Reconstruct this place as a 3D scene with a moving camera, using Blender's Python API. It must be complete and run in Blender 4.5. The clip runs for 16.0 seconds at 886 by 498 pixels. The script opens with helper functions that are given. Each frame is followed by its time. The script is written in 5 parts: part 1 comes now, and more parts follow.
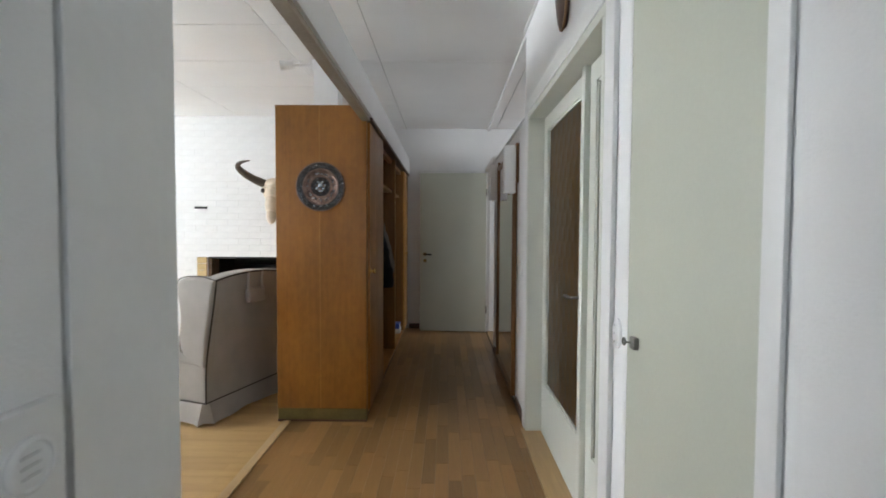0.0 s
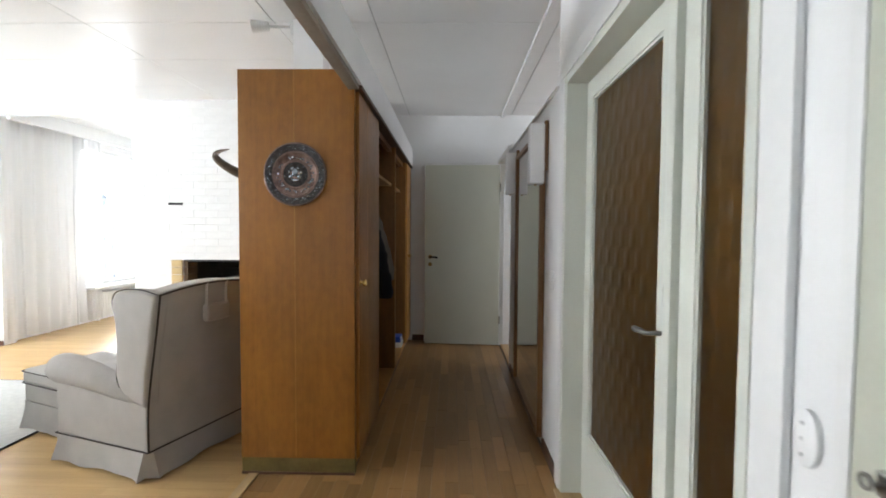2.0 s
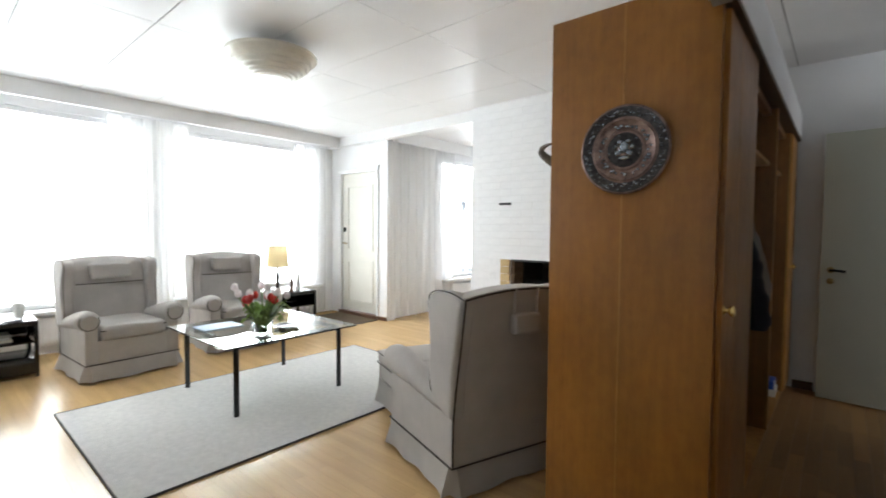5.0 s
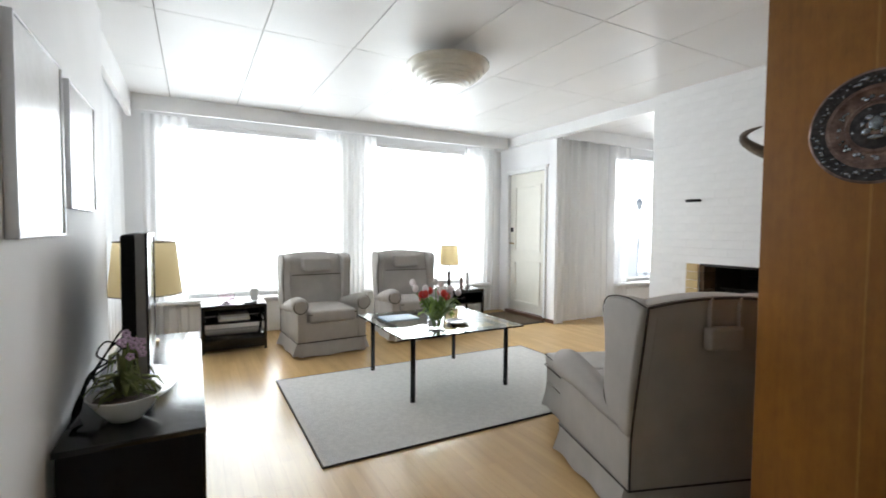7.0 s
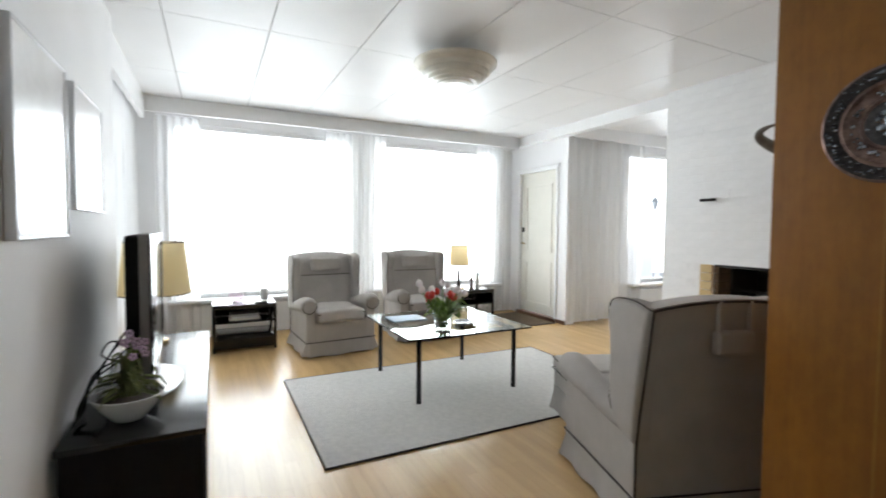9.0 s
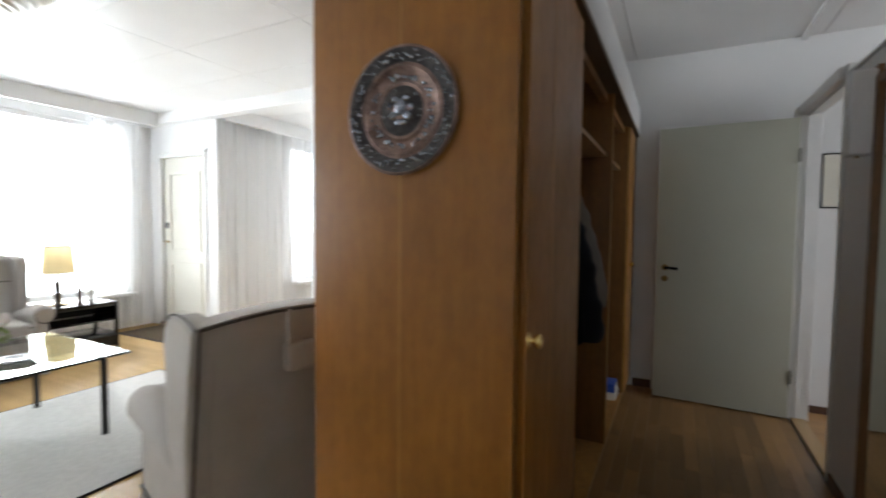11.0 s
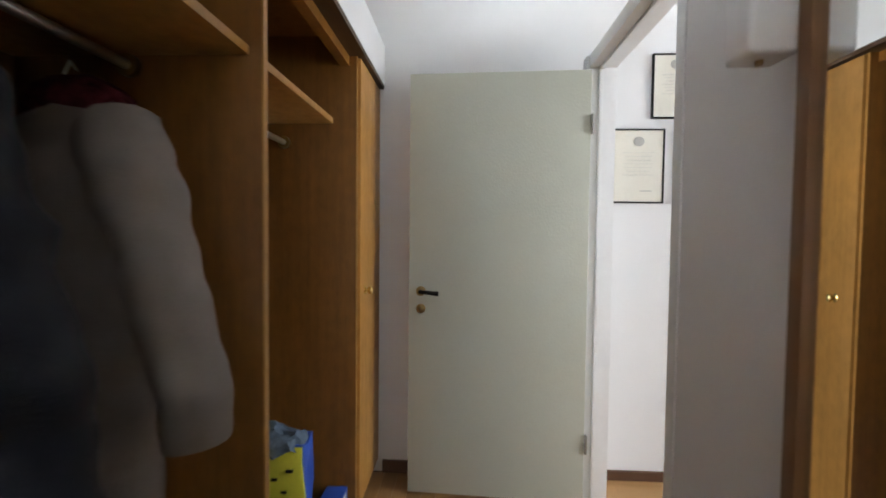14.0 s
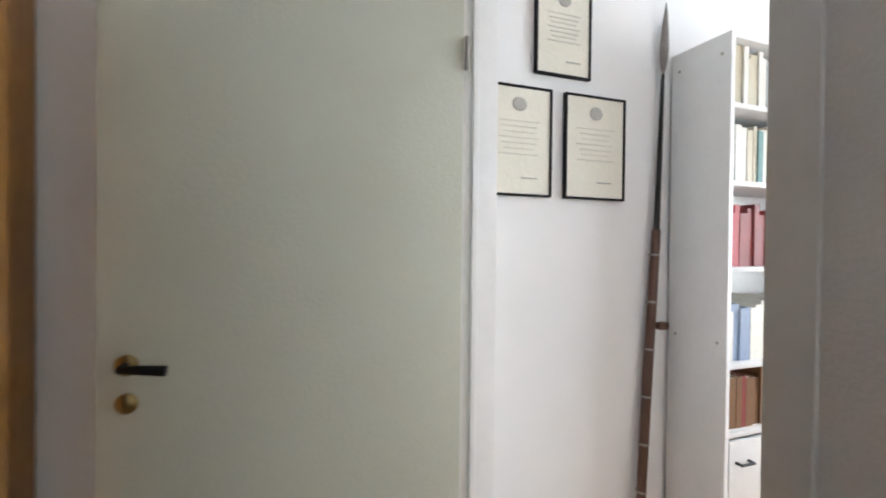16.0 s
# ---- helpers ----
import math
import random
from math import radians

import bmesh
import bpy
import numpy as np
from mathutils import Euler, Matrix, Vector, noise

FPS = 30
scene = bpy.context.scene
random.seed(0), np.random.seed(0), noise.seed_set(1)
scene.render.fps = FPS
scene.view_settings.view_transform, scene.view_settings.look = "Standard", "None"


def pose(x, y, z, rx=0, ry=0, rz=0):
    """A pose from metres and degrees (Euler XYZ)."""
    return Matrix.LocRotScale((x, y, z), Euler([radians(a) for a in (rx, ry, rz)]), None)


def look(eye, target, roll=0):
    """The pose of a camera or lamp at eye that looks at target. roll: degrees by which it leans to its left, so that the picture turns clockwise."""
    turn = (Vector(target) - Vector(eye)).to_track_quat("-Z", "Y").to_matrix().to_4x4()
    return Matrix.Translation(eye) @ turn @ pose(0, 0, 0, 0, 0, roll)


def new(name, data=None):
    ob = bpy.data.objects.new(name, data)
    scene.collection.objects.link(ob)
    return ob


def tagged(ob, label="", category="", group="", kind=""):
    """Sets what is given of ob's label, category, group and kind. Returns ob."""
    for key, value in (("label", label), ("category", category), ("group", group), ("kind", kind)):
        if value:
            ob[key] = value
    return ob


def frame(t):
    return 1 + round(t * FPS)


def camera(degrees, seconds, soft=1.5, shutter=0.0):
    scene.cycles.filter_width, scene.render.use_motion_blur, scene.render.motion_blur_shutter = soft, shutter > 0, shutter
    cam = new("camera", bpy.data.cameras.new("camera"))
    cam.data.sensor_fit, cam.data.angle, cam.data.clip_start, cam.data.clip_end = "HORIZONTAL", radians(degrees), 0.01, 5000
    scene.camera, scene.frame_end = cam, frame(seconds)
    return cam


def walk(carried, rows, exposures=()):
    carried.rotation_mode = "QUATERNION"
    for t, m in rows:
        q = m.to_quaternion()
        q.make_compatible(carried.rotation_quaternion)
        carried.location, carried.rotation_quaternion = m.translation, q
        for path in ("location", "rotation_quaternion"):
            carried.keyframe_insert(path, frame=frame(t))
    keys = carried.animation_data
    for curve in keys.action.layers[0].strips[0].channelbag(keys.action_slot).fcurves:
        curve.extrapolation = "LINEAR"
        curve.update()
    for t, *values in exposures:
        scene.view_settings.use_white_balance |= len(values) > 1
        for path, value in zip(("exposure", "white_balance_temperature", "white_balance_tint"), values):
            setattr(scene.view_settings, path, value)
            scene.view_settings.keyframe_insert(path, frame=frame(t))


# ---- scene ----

cam = camera(88.1, 16.0, soft=1.7, shutter=0.5)
ROWS = [
    (0, 0.107, -0.127, 1.300, 0.42, -2.16, 0.26),
    (0.5, 0.103, 0.044, 1.298, -1.03, -2.10, 0.26),
    (1, 0.107, 0.226, 1.301, -1.21, -2.10, 0.27),
    (1.5, 0.097, 0.392, 1.307, -0.37, -2.17, 0.34),
    (2, 0.080, 0.565, 1.310, 1.13, -2.30, 0.34),
    (2.5, 0.065, 0.735, 1.309, 4.53, -2.37, 0.39),
    (3, 0.030, 0.890, 1.312, 9.23, -2.42, 0.38),
    (3.5, -0.010, 1.008, 1.311, 16.42, -2.45, 0.40),
    (4, -0.042, 1.104, 1.303, 25.82, -2.40, 0.42),
    (4.5, -0.082, 1.170, 1.299, 34.73, -2.40, 0.43),
    (5, -0.117, 1.207, 1.296, 40.99, -2.42, 0.43),
    (5.2, -0.128, 1.212, 1.295, 43.30, -2.42, 0.43),
    (7.3, -0.160, 1.204, 1.292, 63.70, -2.52, 0.44),
    (7.5, -0.160, 1.204, 1.292, 65.01, -2.52, 0.44),
    (8.0, -0.159, 1.203, 1.296, 67.86, -2.58, 0.41),
    (8.2, -0.158, 1.203, 1.297, 69.00, -2.60, 0.40),
    (10.3, -0.158, 1.630, 1.300, 40.50, -2.62, 0.43),
    (10.5, -0.150, 1.708, 1.301, 36.76, -2.65, 0.44),
    (11, -0.098, 1.930, 1.302, 26.99, -2.80, 0.55),
    (11.5, -0.066, 2.164, 1.308, 19.11, -2.90, 0.55),
    (12, -0.048, 2.408, 1.309, 12.26, -2.86, 0.54),
    (12.5, -0.026, 2.672, 1.305, 7.62, -2.70, 0.56),
    (13, -0.003, 2.960, 1.303, 4.83, -2.51, 0.60),
    (13.5, 0.014, 3.275, 1.301, 2.97, -2.35, 0.59),
    (14, 0.040, 3.585, 1.300, 2.73, -2.20, 0.60),
    (14.5, 0.080, 3.880, 1.293, 0.85, -1.80, 0.68),
    (15, 0.102, 4.150, 1.288, -3.70, -1.30, 0.70),
    (15.5, 0.117, 4.390, 1.288, -11.28, -1.00, 0.72),
    (16, 0.138, 4.597, 1.288, -20.13, -0.66, 0.62),
]
EXPOSURES = [(0.0, 0.13), (1.0, 0.12), (2.5, 0.46), (3.5, 0.27), (4.2, -0.02), (5.0, -0.22), (8.2, -0.68), (10.5, -0.3), (11.0, -0.12), (11.5, 0.56), (12.0, 1.48), (12.5, 1.48), (13.5, 1.32), (14.5, 1.32), (16.0, 1.32)]
walk(cam, [(t, pose(x, y, z, 90 + pitch, 0, yaw) @ pose(0, 0, 0, 0, 0, roll)) for t, x, y, z, yaw, pitch, roll in ROWS], EXPOSURES)

# ---- daylight ----
world = bpy.data.worlds.new("overcast_sky")
scene.world = world
world.use_nodes = True
wn = world.node_tree
sky = wn.nodes.new("ShaderNodeTexSky")
sky.sky_type = "NISHITA"
sky.sun_disc = False
sky.sun_elevation, sky.sun_rotation = radians(38), radians(-70)
sky.dust_density, sky.air_density = 1.0, 1.0
wn.links.new(sky.outputs[0], wn.nodes["Background"].inputs[0])
wn.nodes["Background"].inputs[1].default_value = 0.15

sun_data = bpy.data.lights.new("sun", "SUN")
sun_data.energy, sun_data.angle, sun_data.color = 0.8, radians(20), (1.0, 0.96, 0.9)
sun = new("sun", sun_data)
sun.matrix_world = look((-10, -4, 12), (0, 0, 0))


def window_light(name, at, toward, width, height, power, tint=(0.90, 0.955, 1.0)):
    data = bpy.data.lights.new(name, "AREA")
    data.shape, data.size, data.size_y, data.energy, data.color = "RECTANGLE", width, height, power, tint
    ob = new(name, data)
    ob.matrix_world = look(at, toward)
    return ob


window_light("window_daylight", (-6.34, 1.9, 1.48), (0, 1.9, 1.3), 2.1, 1.95, 110)
window_light("window_daylight", (-6.34, 4.2, 1.48), (0, 4.2, 1.3), 1.9, 1.95, 100)
window_light("window_daylight", (-4.85, 0.24, 1.5), (-4.85, 3, 1.4), 1.5, 1.9, 12)
# Added fill behind the amber glass; the vestibule window is unseen.
window_light("vestibule_fill", (2.18, 2.1, 1.6), (0.7, 2.1, 1.3), 0.6, 1.0, 1.6)
window_light("alcove_daylight", (-5.17, 8.03, 1.48), (-3.5, 7.2, 1.2), 0.55, 1.8, 30)
# Fill light in an added, unseen south window; brightens the hall.
window_light("hall_fill", (0.11, -1.84, 1.65), (0.11, 2.0, 1.6), 0.9, 1.2, 3.2)
window_light("study_daylight", (3.52, 4.7, 1.5), (0.5, 4.9, 1.3), 1.3, 1.3, 28)


# ---- materials ----
def material(name, color, rough=0.6, metal=0.0, vary=0.12, scale=6.0, fine=60.0, bump=0.1, spec=0.5, stretch=(1, 1, 1), piece=0.0):
    """A surface with broad stains, fine grain and relief; piece: how much separate pieces differ."""
    m = bpy.data.materials.new(name)
    m.use_nodes = True
    n, l = m.node_tree.nodes, m.node_tree.links
    b = n["Principled BSDF"]
    b.inputs["Roughness"].default_value, b.inputs["Metallic"].default_value = rough, metal
    b.inputs["Specular IOR Level"].default_value = spec
    co, mp = n.new("ShaderNodeTexCoord"), n.new("ShaderNodeMapping")
    mp.inputs["Scale"].default_value = stretch
    l.new(co.outputs["Object"], mp.inputs[0])
    big, small = n.new("ShaderNodeTexNoise"), n.new("ShaderNodeTexNoise")
    big.inputs["Scale"].default_value, big.inputs["Detail"].default_value = scale, 4
    small.inputs["Scale"].default_value, small.inputs["Detail"].default_value = fine, 3
    for t in (big, small):
        l.new(mp.outputs[0], t.inputs["Vector"])
    mix = n.new("ShaderNodeMath")
    mix.operation = "MULTIPLY_ADD"
    mix.inputs[1].default_value = 0.45
    l.new(small.outputs[0], mix.inputs[0])
    l.new(big.outputs[0], mix.inputs[2])
    value = mix.outputs[0]
    if piece:
        info, add = n.new("ShaderNodeObjectInfo"), n.new("ShaderNodeMath")
        add.operation = "MULTIPLY_ADD"
        add.inputs[1].default_value = piece
        l.new(info.outputs["Random"], add.inputs[0])
        l.new(value, add.inputs[2])
        value = add.outputs[0]
    ramp = n.new("ShaderNodeMapRange")
    ramp.inputs["From Min"].default_value, ramp.inputs["From Max"].default_value = 0.4, 1.05 + piece
    ramp.inputs["To Min"].default_value, ramp.inputs["To Max"].default_value = 1 - vary, 1 + vary
    l.new(value, ramp.inputs["Value"])
    rgb = n.new("ShaderNodeVectorMath")
    rgb.operation = "SCALE"
    rgb.inputs[0].default_value = color
    l.new(ramp.outputs[0], rgb.inputs["Scale"])
    l.new(rgb.outputs[0], b.inputs["Base Color"])
    if bump:
        bp = n.new("ShaderNodeBump")
        bp.inputs["Strength"].default_value, bp.inputs["Distance"].default_value = bump, 0.01
        l.new(small.outputs[0], bp.inputs["Height"])
        l.new(bp.outputs[0], b.inputs["Normal"])
    return m


def wood(name, color, rough=0.45, vary=0.3, along="z", piece=0.0, bump=0.04, spec=0.5):
    s = {"x": (0.6, 9, 9), "y": (9, 0.6, 9), "z": (9, 9, 0.6)}[along]
    return material(name, color, rough, vary=vary, scale=1.6, fine=14, bump=bump, stretch=s, piece=piece, spec=spec)


def veneer(name, color, rough=0.38, streak=0.085, blotch=0.17):
    """Oiled veneer: upright grain streaks, broad warm blotches, fine dark pores."""
    m = bpy.data.materials.new(name)
    m.use_nodes = True
    n, l = m.node_tree.nodes, m.node_tree.links
    b = n["Principled BSDF"]
    b.inputs["Specular IOR Level"].default_value = 0.45
    co = n.new("ShaderNodeTexCoord")
    total = None
    for stretch, scale, detail, low, high, weight in (((1, 1, 0.05), 42, 5, 0.3, 0.7, streak), ((1, 1, 0.45), 3.2, 4, 0.3, 0.7, blotch), ((1, 1, 0.09), 240, 2, 0.30, 0.45, 0.06), ((1, 1, 0.7), 26, 4, 0.35, 0.65, 0.07)):
        mp, t, r = n.new("ShaderNodeMapping"), n.new("ShaderNodeTexNoise"), n.new("ShaderNodeMapRange")
        mp.inputs["Scale"].default_value = stretch
        t.inputs["Scale"].default_value, t.inputs["Detail"].default_value = scale, detail
        r.inputs["From Min"].default_value, r.inputs["From Max"].default_value = low, high
        r.inputs["To Min"].default_value, r.inputs["To Max"].default_value = -weight, weight
        l.new(co.outputs["Object"], mp.inputs[0])
        l.new(mp.outputs[0], t.inputs["Vector"])
        l.new(t.outputs[0], r.inputs["Value"])
        if total is None:
            total = r.outputs[0]
        else:
            add = n.new("ShaderNodeMath")
            l.new(total, add.inputs[0])
            l.new(r.outputs[0], add.inputs[1])
            total = add.outputs[0]
    one = n.new("ShaderNodeMath")
    one.inputs[1].default_value = 0.92
    l.new(total, one.inputs[0])
    rgb = n.new("ShaderNodeVectorMath")
    rgb.operation = "SCALE"
    rgb.inputs[0].default_value = color
    l.new(one.outputs[0], rgb.inputs["Scale"])
    l.new(rgb.outputs[0], b.inputs["Base Color"])
    shine = n.new("ShaderNodeMapRange")
    shine.inputs["From Min"].default_value, shine.inputs["From Max"].default_value = 0.6, 1.3
    shine.inputs["To Min"].default_value, shine.inputs["To Max"].default_value = rough + 0.08, rough - 0.06
    l.new(one.outputs[0], shine.inputs["Value"])
    l.new(shine.outputs[0], b.inputs["Roughness"])
    bp = n.new("ShaderNodeBump")
    bp.inputs["Strength"].default_value, bp.inputs["Distance"].default_value = 0.06, 0.004
    l.new(total, bp.inputs["Height"])
    l.new(bp.outputs[0], b.inputs["Normal"])
    return m


def plank_wood(name, color, rough=0.3):
    """Strip parquet in one surface, for the floor that stays far off."""
    m = wood(name, color, rough, 0.13, "x")
    n, l = m.node_tree.nodes, m.node_tree.links
    b = n["Principled BSDF"]
    was = b.inputs["Base Color"].links[0].from_socket
    brick, co = n.new("ShaderNodeTexBrick"), n.new("ShaderNodeTexCoord")
    brick.inputs["Scale"].default_value = 1
    brick.inputs["Brick Width"].default_value, brick.inputs["Row Height"].default_value = 0.55, 0.07
    brick.inputs["Mortar Size"].default_value = 0.0008
    brick.inputs["Color1"].default_value, brick.inputs["Color2"].default_value = (0.94, 0.94, 0.94, 1), (1.05, 1.05, 1.05, 1)
    brick.inputs["Mortar"].default_value = (0.8, 0.77, 0.74, 1)
    l.new(co.outputs["Object"], brick.inputs["Vector"])
    mul = n.new("ShaderNodeVectorMath")
    mul.operation = "MULTIPLY"
    l.new(was, mul.inputs[0])
    l.new(brick.outputs["Color"], mul.inputs[1])
    l.new(mul.outputs[0], b.inputs["Base Color"])
    return m


def glass(name, color=(1, 1, 1), rough=0.0, ripple=0.0, cells=0.0):
    m = bpy.data.materials.new(name)
    m.use_nodes = True
    n, l = m.node_tree.nodes, m.node_tree.links
    b = n["Principled BSDF"]
    b.inputs["Base Color"].default_value = (*color, 1)
    b.inputs["Roughness"].default_value = rough
    b.inputs["Transmission Weight"].default_value = 1
    b.inputs["IOR"].default_value = 1.45
    if ripple:
        co, sep, bp = n.new("ShaderNodeTexCoord"), n.new("ShaderNodeSeparateXYZ"), n.new("ShaderNodeBump")
        l.new(co.outputs["Object"], sep.inputs[0])
        waves = []
        for axis, size in (("Y", cells), ("Z", cells * 1.6)):
            turn, wave = n.new("ShaderNodeMath"), n.new("ShaderNodeMath")
            turn.operation, wave.operation = "MULTIPLY", "SINE"
            turn.inputs[1].default_value = math.pi / size
            l.new(sep.outputs[axis], turn.inputs[0])
            l.new(turn.outputs[0], wave.inputs[0])
            waves.append(wave.outputs[0])
        lens, mag, grit, mix = n.new("ShaderNodeMath"), n.new("ShaderNodeMath"), n.new("ShaderNodeTexNoise"), n.new("ShaderNodeMath")
        lens.operation, mag.operation, mix.operation = "MULTIPLY", "MAXIMUM", "MULTIPLY_ADD"
        l.new(waves[0], lens.inputs[0])
        l.new(waves[1], lens.inputs[1])
        l.new(lens.outputs[0], mag.inputs[0])
        mag.inputs[1].default_value = -0.12
        grit.inputs["Scale"].default_value = 60
        l.new(co.outputs["Object"], grit.inputs["Vector"])
        mix.inputs[1].default_value = 0.25
        l.new(grit.outputs[0], mix.inputs[0])
        l.new(mag.outputs[0], mix.inputs[2])
        l.new(mix.outputs[0], bp.inputs["Height"])
        bp.inputs["Strength"].default_value, bp.inputs["Distance"].default_value = ripple, 0.008
        l.new(bp.outputs[0], b.inputs["Normal"])
    return m


def sheer(name, color, see, through_light):
    """Thin cloth: part open weave, part scattered through."""
    m = bpy.data.materials.new(name)
    m.use_nodes = True
    n, l = m.node_tree.nodes, m.node_tree.links
    out = n["Material Output"]
    d, t, c = n.new("ShaderNodeBsdfDiffuse"), n.new("ShaderNodeBsdfTranslucent"), n.new("ShaderNodeBsdfTransparent")
    d.inputs[0].default_value = t.inputs[0].default_value = (*color, 1)
    a, b = n.new("ShaderNodeMixShader"), n.new("ShaderNodeMixShader")
    a.inputs[0].default_value, b.inputs[0].default_value = through_light, see
    weave, co = n.new("ShaderNodeTexNoise"), n.new("ShaderNodeTexCoord")
    weave.inputs["Scale"].default_value = 90
    l.new(co.outputs["Object"], weave.inputs["Vector"])
    bp = n.new("ShaderNodeBump")
    bp.inputs["Strength"].default_value, bp.inputs["Distance"].default_value = 0.15, 0.004
    l.new(weave.outputs[0], bp.inputs["Height"])
    l.new(bp.outputs[0], d.inputs["Normal"])
    l.new(d.outputs[0], a.inputs[1])
    l.new(t.outputs[0], a.inputs[2])
    l.new(a.outputs[0], b.inputs[1])
    l.new(c.outputs[0], b.inputs[2])
    l.new(b.outputs[0], out.inputs[0])
    return m


WHITE_WALL = material("white_wall_paint", (0.83, 0.83, 0.835), 0.75, vary=0.04, scale=2.5, fine=180, bump=0.12)
CEILING = material("white_ceiling_board", (0.82, 0.82, 0.82), 0.42, vary=0.05, scale=1.5, fine=120, bump=0.08)
GAP = material("dark_joint", (0.18, 0.17, 0.16), 0.9, vary=0.1)
WHITE_TRIM = material("white_gloss_trim", (0.8, 0.8, 0.8), 0.35, vary=0.04, scale=5, fine=40, bump=0.05)
CREAM_PAINT = material("cream_white_paint", (0.72, 0.70, 0.63), 0.45, vary=0.05, scale=4, fine=60, bump=0.06)
PALE_SAGE = material("pale_sage_paint", (0.665, 0.68, 0.62), 0.45, vary=0.05, scale=2, fine=90, bump=0.08)
SAGE = material("sage_green_paint", (0.53, 0.543, 0.463), 0.5, vary=0.05, scale=2, fine=90, bump=0.08)
BRICK_WHITE = material("white_painted_brick", (0.8, 0.8, 0.8), 0.6, vary=0.05, scale=12, fine=70, bump=0.35, piece=0.2)
MORTAR = material("white_painted_mortar", (0.78, 0.78, 0.78), 0.8, vary=0.08, scale=20, fine=90, bump=0.4)
BRICK_YELLOW = material("yellow_brick", (0.56, 0.42, 0.22), 0.85, vary=0.2, scale=15, fine=80, bump=0.5, piece=0.4)
BRICK_SOOTY = material("sooty_brick", (0.13, 0.085, 0.05), 0.9, vary=0.3, scale=15, fine=80, bump=0.5, piece=0.4)
SOOT = material("sooty_firebox", (0.02, 0.018, 0.016), 0.9, vary=0.4, bump=0.3)
IRON = material("black_iron", (0.03, 0.03, 0.03), 0.5, 0.8, vary=0.3)
VENEER = veneer("oak_veneer", (0.285, 0.115, 0.018))
# Same veneer for the bay insides, with the recess shade in its colour.
VENEER_SHADED = veneer("oak_veneer_shaded", (0.20, 0.082, 0.013), 0.5, 0.11)
VENEER_PALE = veneer("oak_veneer_joint", (0.37, 0.165, 0.034), 0.4)
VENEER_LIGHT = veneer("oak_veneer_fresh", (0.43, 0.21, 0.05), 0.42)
RAIL_WOOD = wood("dark_rail_wood", (0.07, 0.035, 0.015), 0.5, 0.3, "y")
PLINTH = material("worn_green_plinth", (0.15, 0.11, 0.032), 0.55, vary=0.35, scale=8)
OAK_FLOOR = wood("oak_parquet", (0.335, 0.183, 0.068), 0.28, 0.42, "y", piece=0.8)
OAK_STRIP = wood("pale_threshold_wood", (0.5, 0.33, 0.16), 0.4, 0.2, "y")
LIVING_FLOOR = plank_wood("honey_parquet", (0.57, 0.375, 0.17), 0.25)
STUDY_FLOOR = plank_wood("study_parquet", (0.48, 0.27, 0.11), 0.35)
BASE_WOOD = wood("dark_skirting", (0.10, 0.045, 0.025), 0.45, 0.2, "x")
FABRIC = material("grey_beige_upholstery", (0.44, 0.415, 0.39), 0.95, vary=0.1, scale=7, fine=260, bump=0.35, spec=0.15)
PIPING = material("dark_piping", (0.05, 0.04, 0.035), 0.8)
RUG = material("pale_grey_rug", (0.78, 0.765, 0.74), 1.0, vary=0.1, scale=30, fine=320, bump=0.8, spec=0.1)
RUG_EDGE = material("dark_rug_edge", (0.06, 0.05, 0.045), 0.95)
BLACK = material("black_lacquer", (0.006, 0.006, 0.007), 0.15, vary=0.2, bump=0.02)
BLACK_MATT = material("black_matt", (0.007, 0.007, 0.008), 0.5, vary=0.2, spec=0.12)
KNOB_BRASS = material("polished_brass", (0.80, 0.62, 0.27), 0.25, 1.0, vary=0.15)
BRASS = material("brass", (0.34, 0.24, 0.10), 0.3, 1.0, vary=0.15)
OLD_STEEL = material("dull_steel", (0.3, 0.29, 0.27), 0.4, 0.9, vary=0.25)
STEEL = material("steel", (0.6, 0.6, 0.6), 0.3, 1.0, vary=0.1)
SILVER = material("brushed_silver", (0.62, 0.62, 0.63), 0.38, 0.7, vary=0.05, bump=0.02)
COPPER = material("tarnished_copper", (0.20, 0.135, 0.115), 0.3, 0.95, vary=0.6, scale=30, fine=110, bump=0.35)
# Relief metal: grey-blue highlights are put into the base colour.
COPPER_HIGHLIT = material("highlit_copper", (0.20, 0.22, 0.25), 0.26, 0.95, vary=0.75, scale=45, bump=0.5)
# Darker metal for the ground between the reliefs.
COPPER_GROUND = material("dark_copper_ground", (0.05, 0.045, 0.045), 0.5, 0.7, vary=0.5, scale=60, bump=0.5)
BONE = material("bleached_bone", (0.62, 0.52, 0.40), 0.7, vary=0.2, scale=12, bump=0.3)
HORN = material("dark_horn", (0.10, 0.075, 0.055), 0.4, vary=0.45, scale=9, bump=0.3)
COAT_BLACK = material("black_wool", (0.006, 0.006, 0.007), 0.95, vary=0.3, spec=0.1)
NAVY = material("navy_quilted_nylon", (0.006, 0.007, 0.012), 0.6, spec=0.2, vary=0.3, scale=10, fine=140, bump=0.15)
GREY_COAT = material("grey_quilted_cloth", (0.19, 0.162, 0.142), 0.8, vary=0.15, scale=10, fine=300, bump=0.25)
GREY_HOOD = material("grey_fleece", (0.2, 0.2, 0.2), 1.0, vary=0.25, scale=30, bump=0.8)
PLAID = material("dark_red_plaid", (0.07, 0.012, 0.016), 0.95, vary=0.95, scale=32, fine=70, bump=0.4, spec=0.1)
BLUE = material("blue_plastic", (0.03, 0.09, 0.42), 0.4, vary=0.15)
YELLOW = material("yellow_plastic", (0.55, 0.54, 0.05), 0.4, vary=0.15)
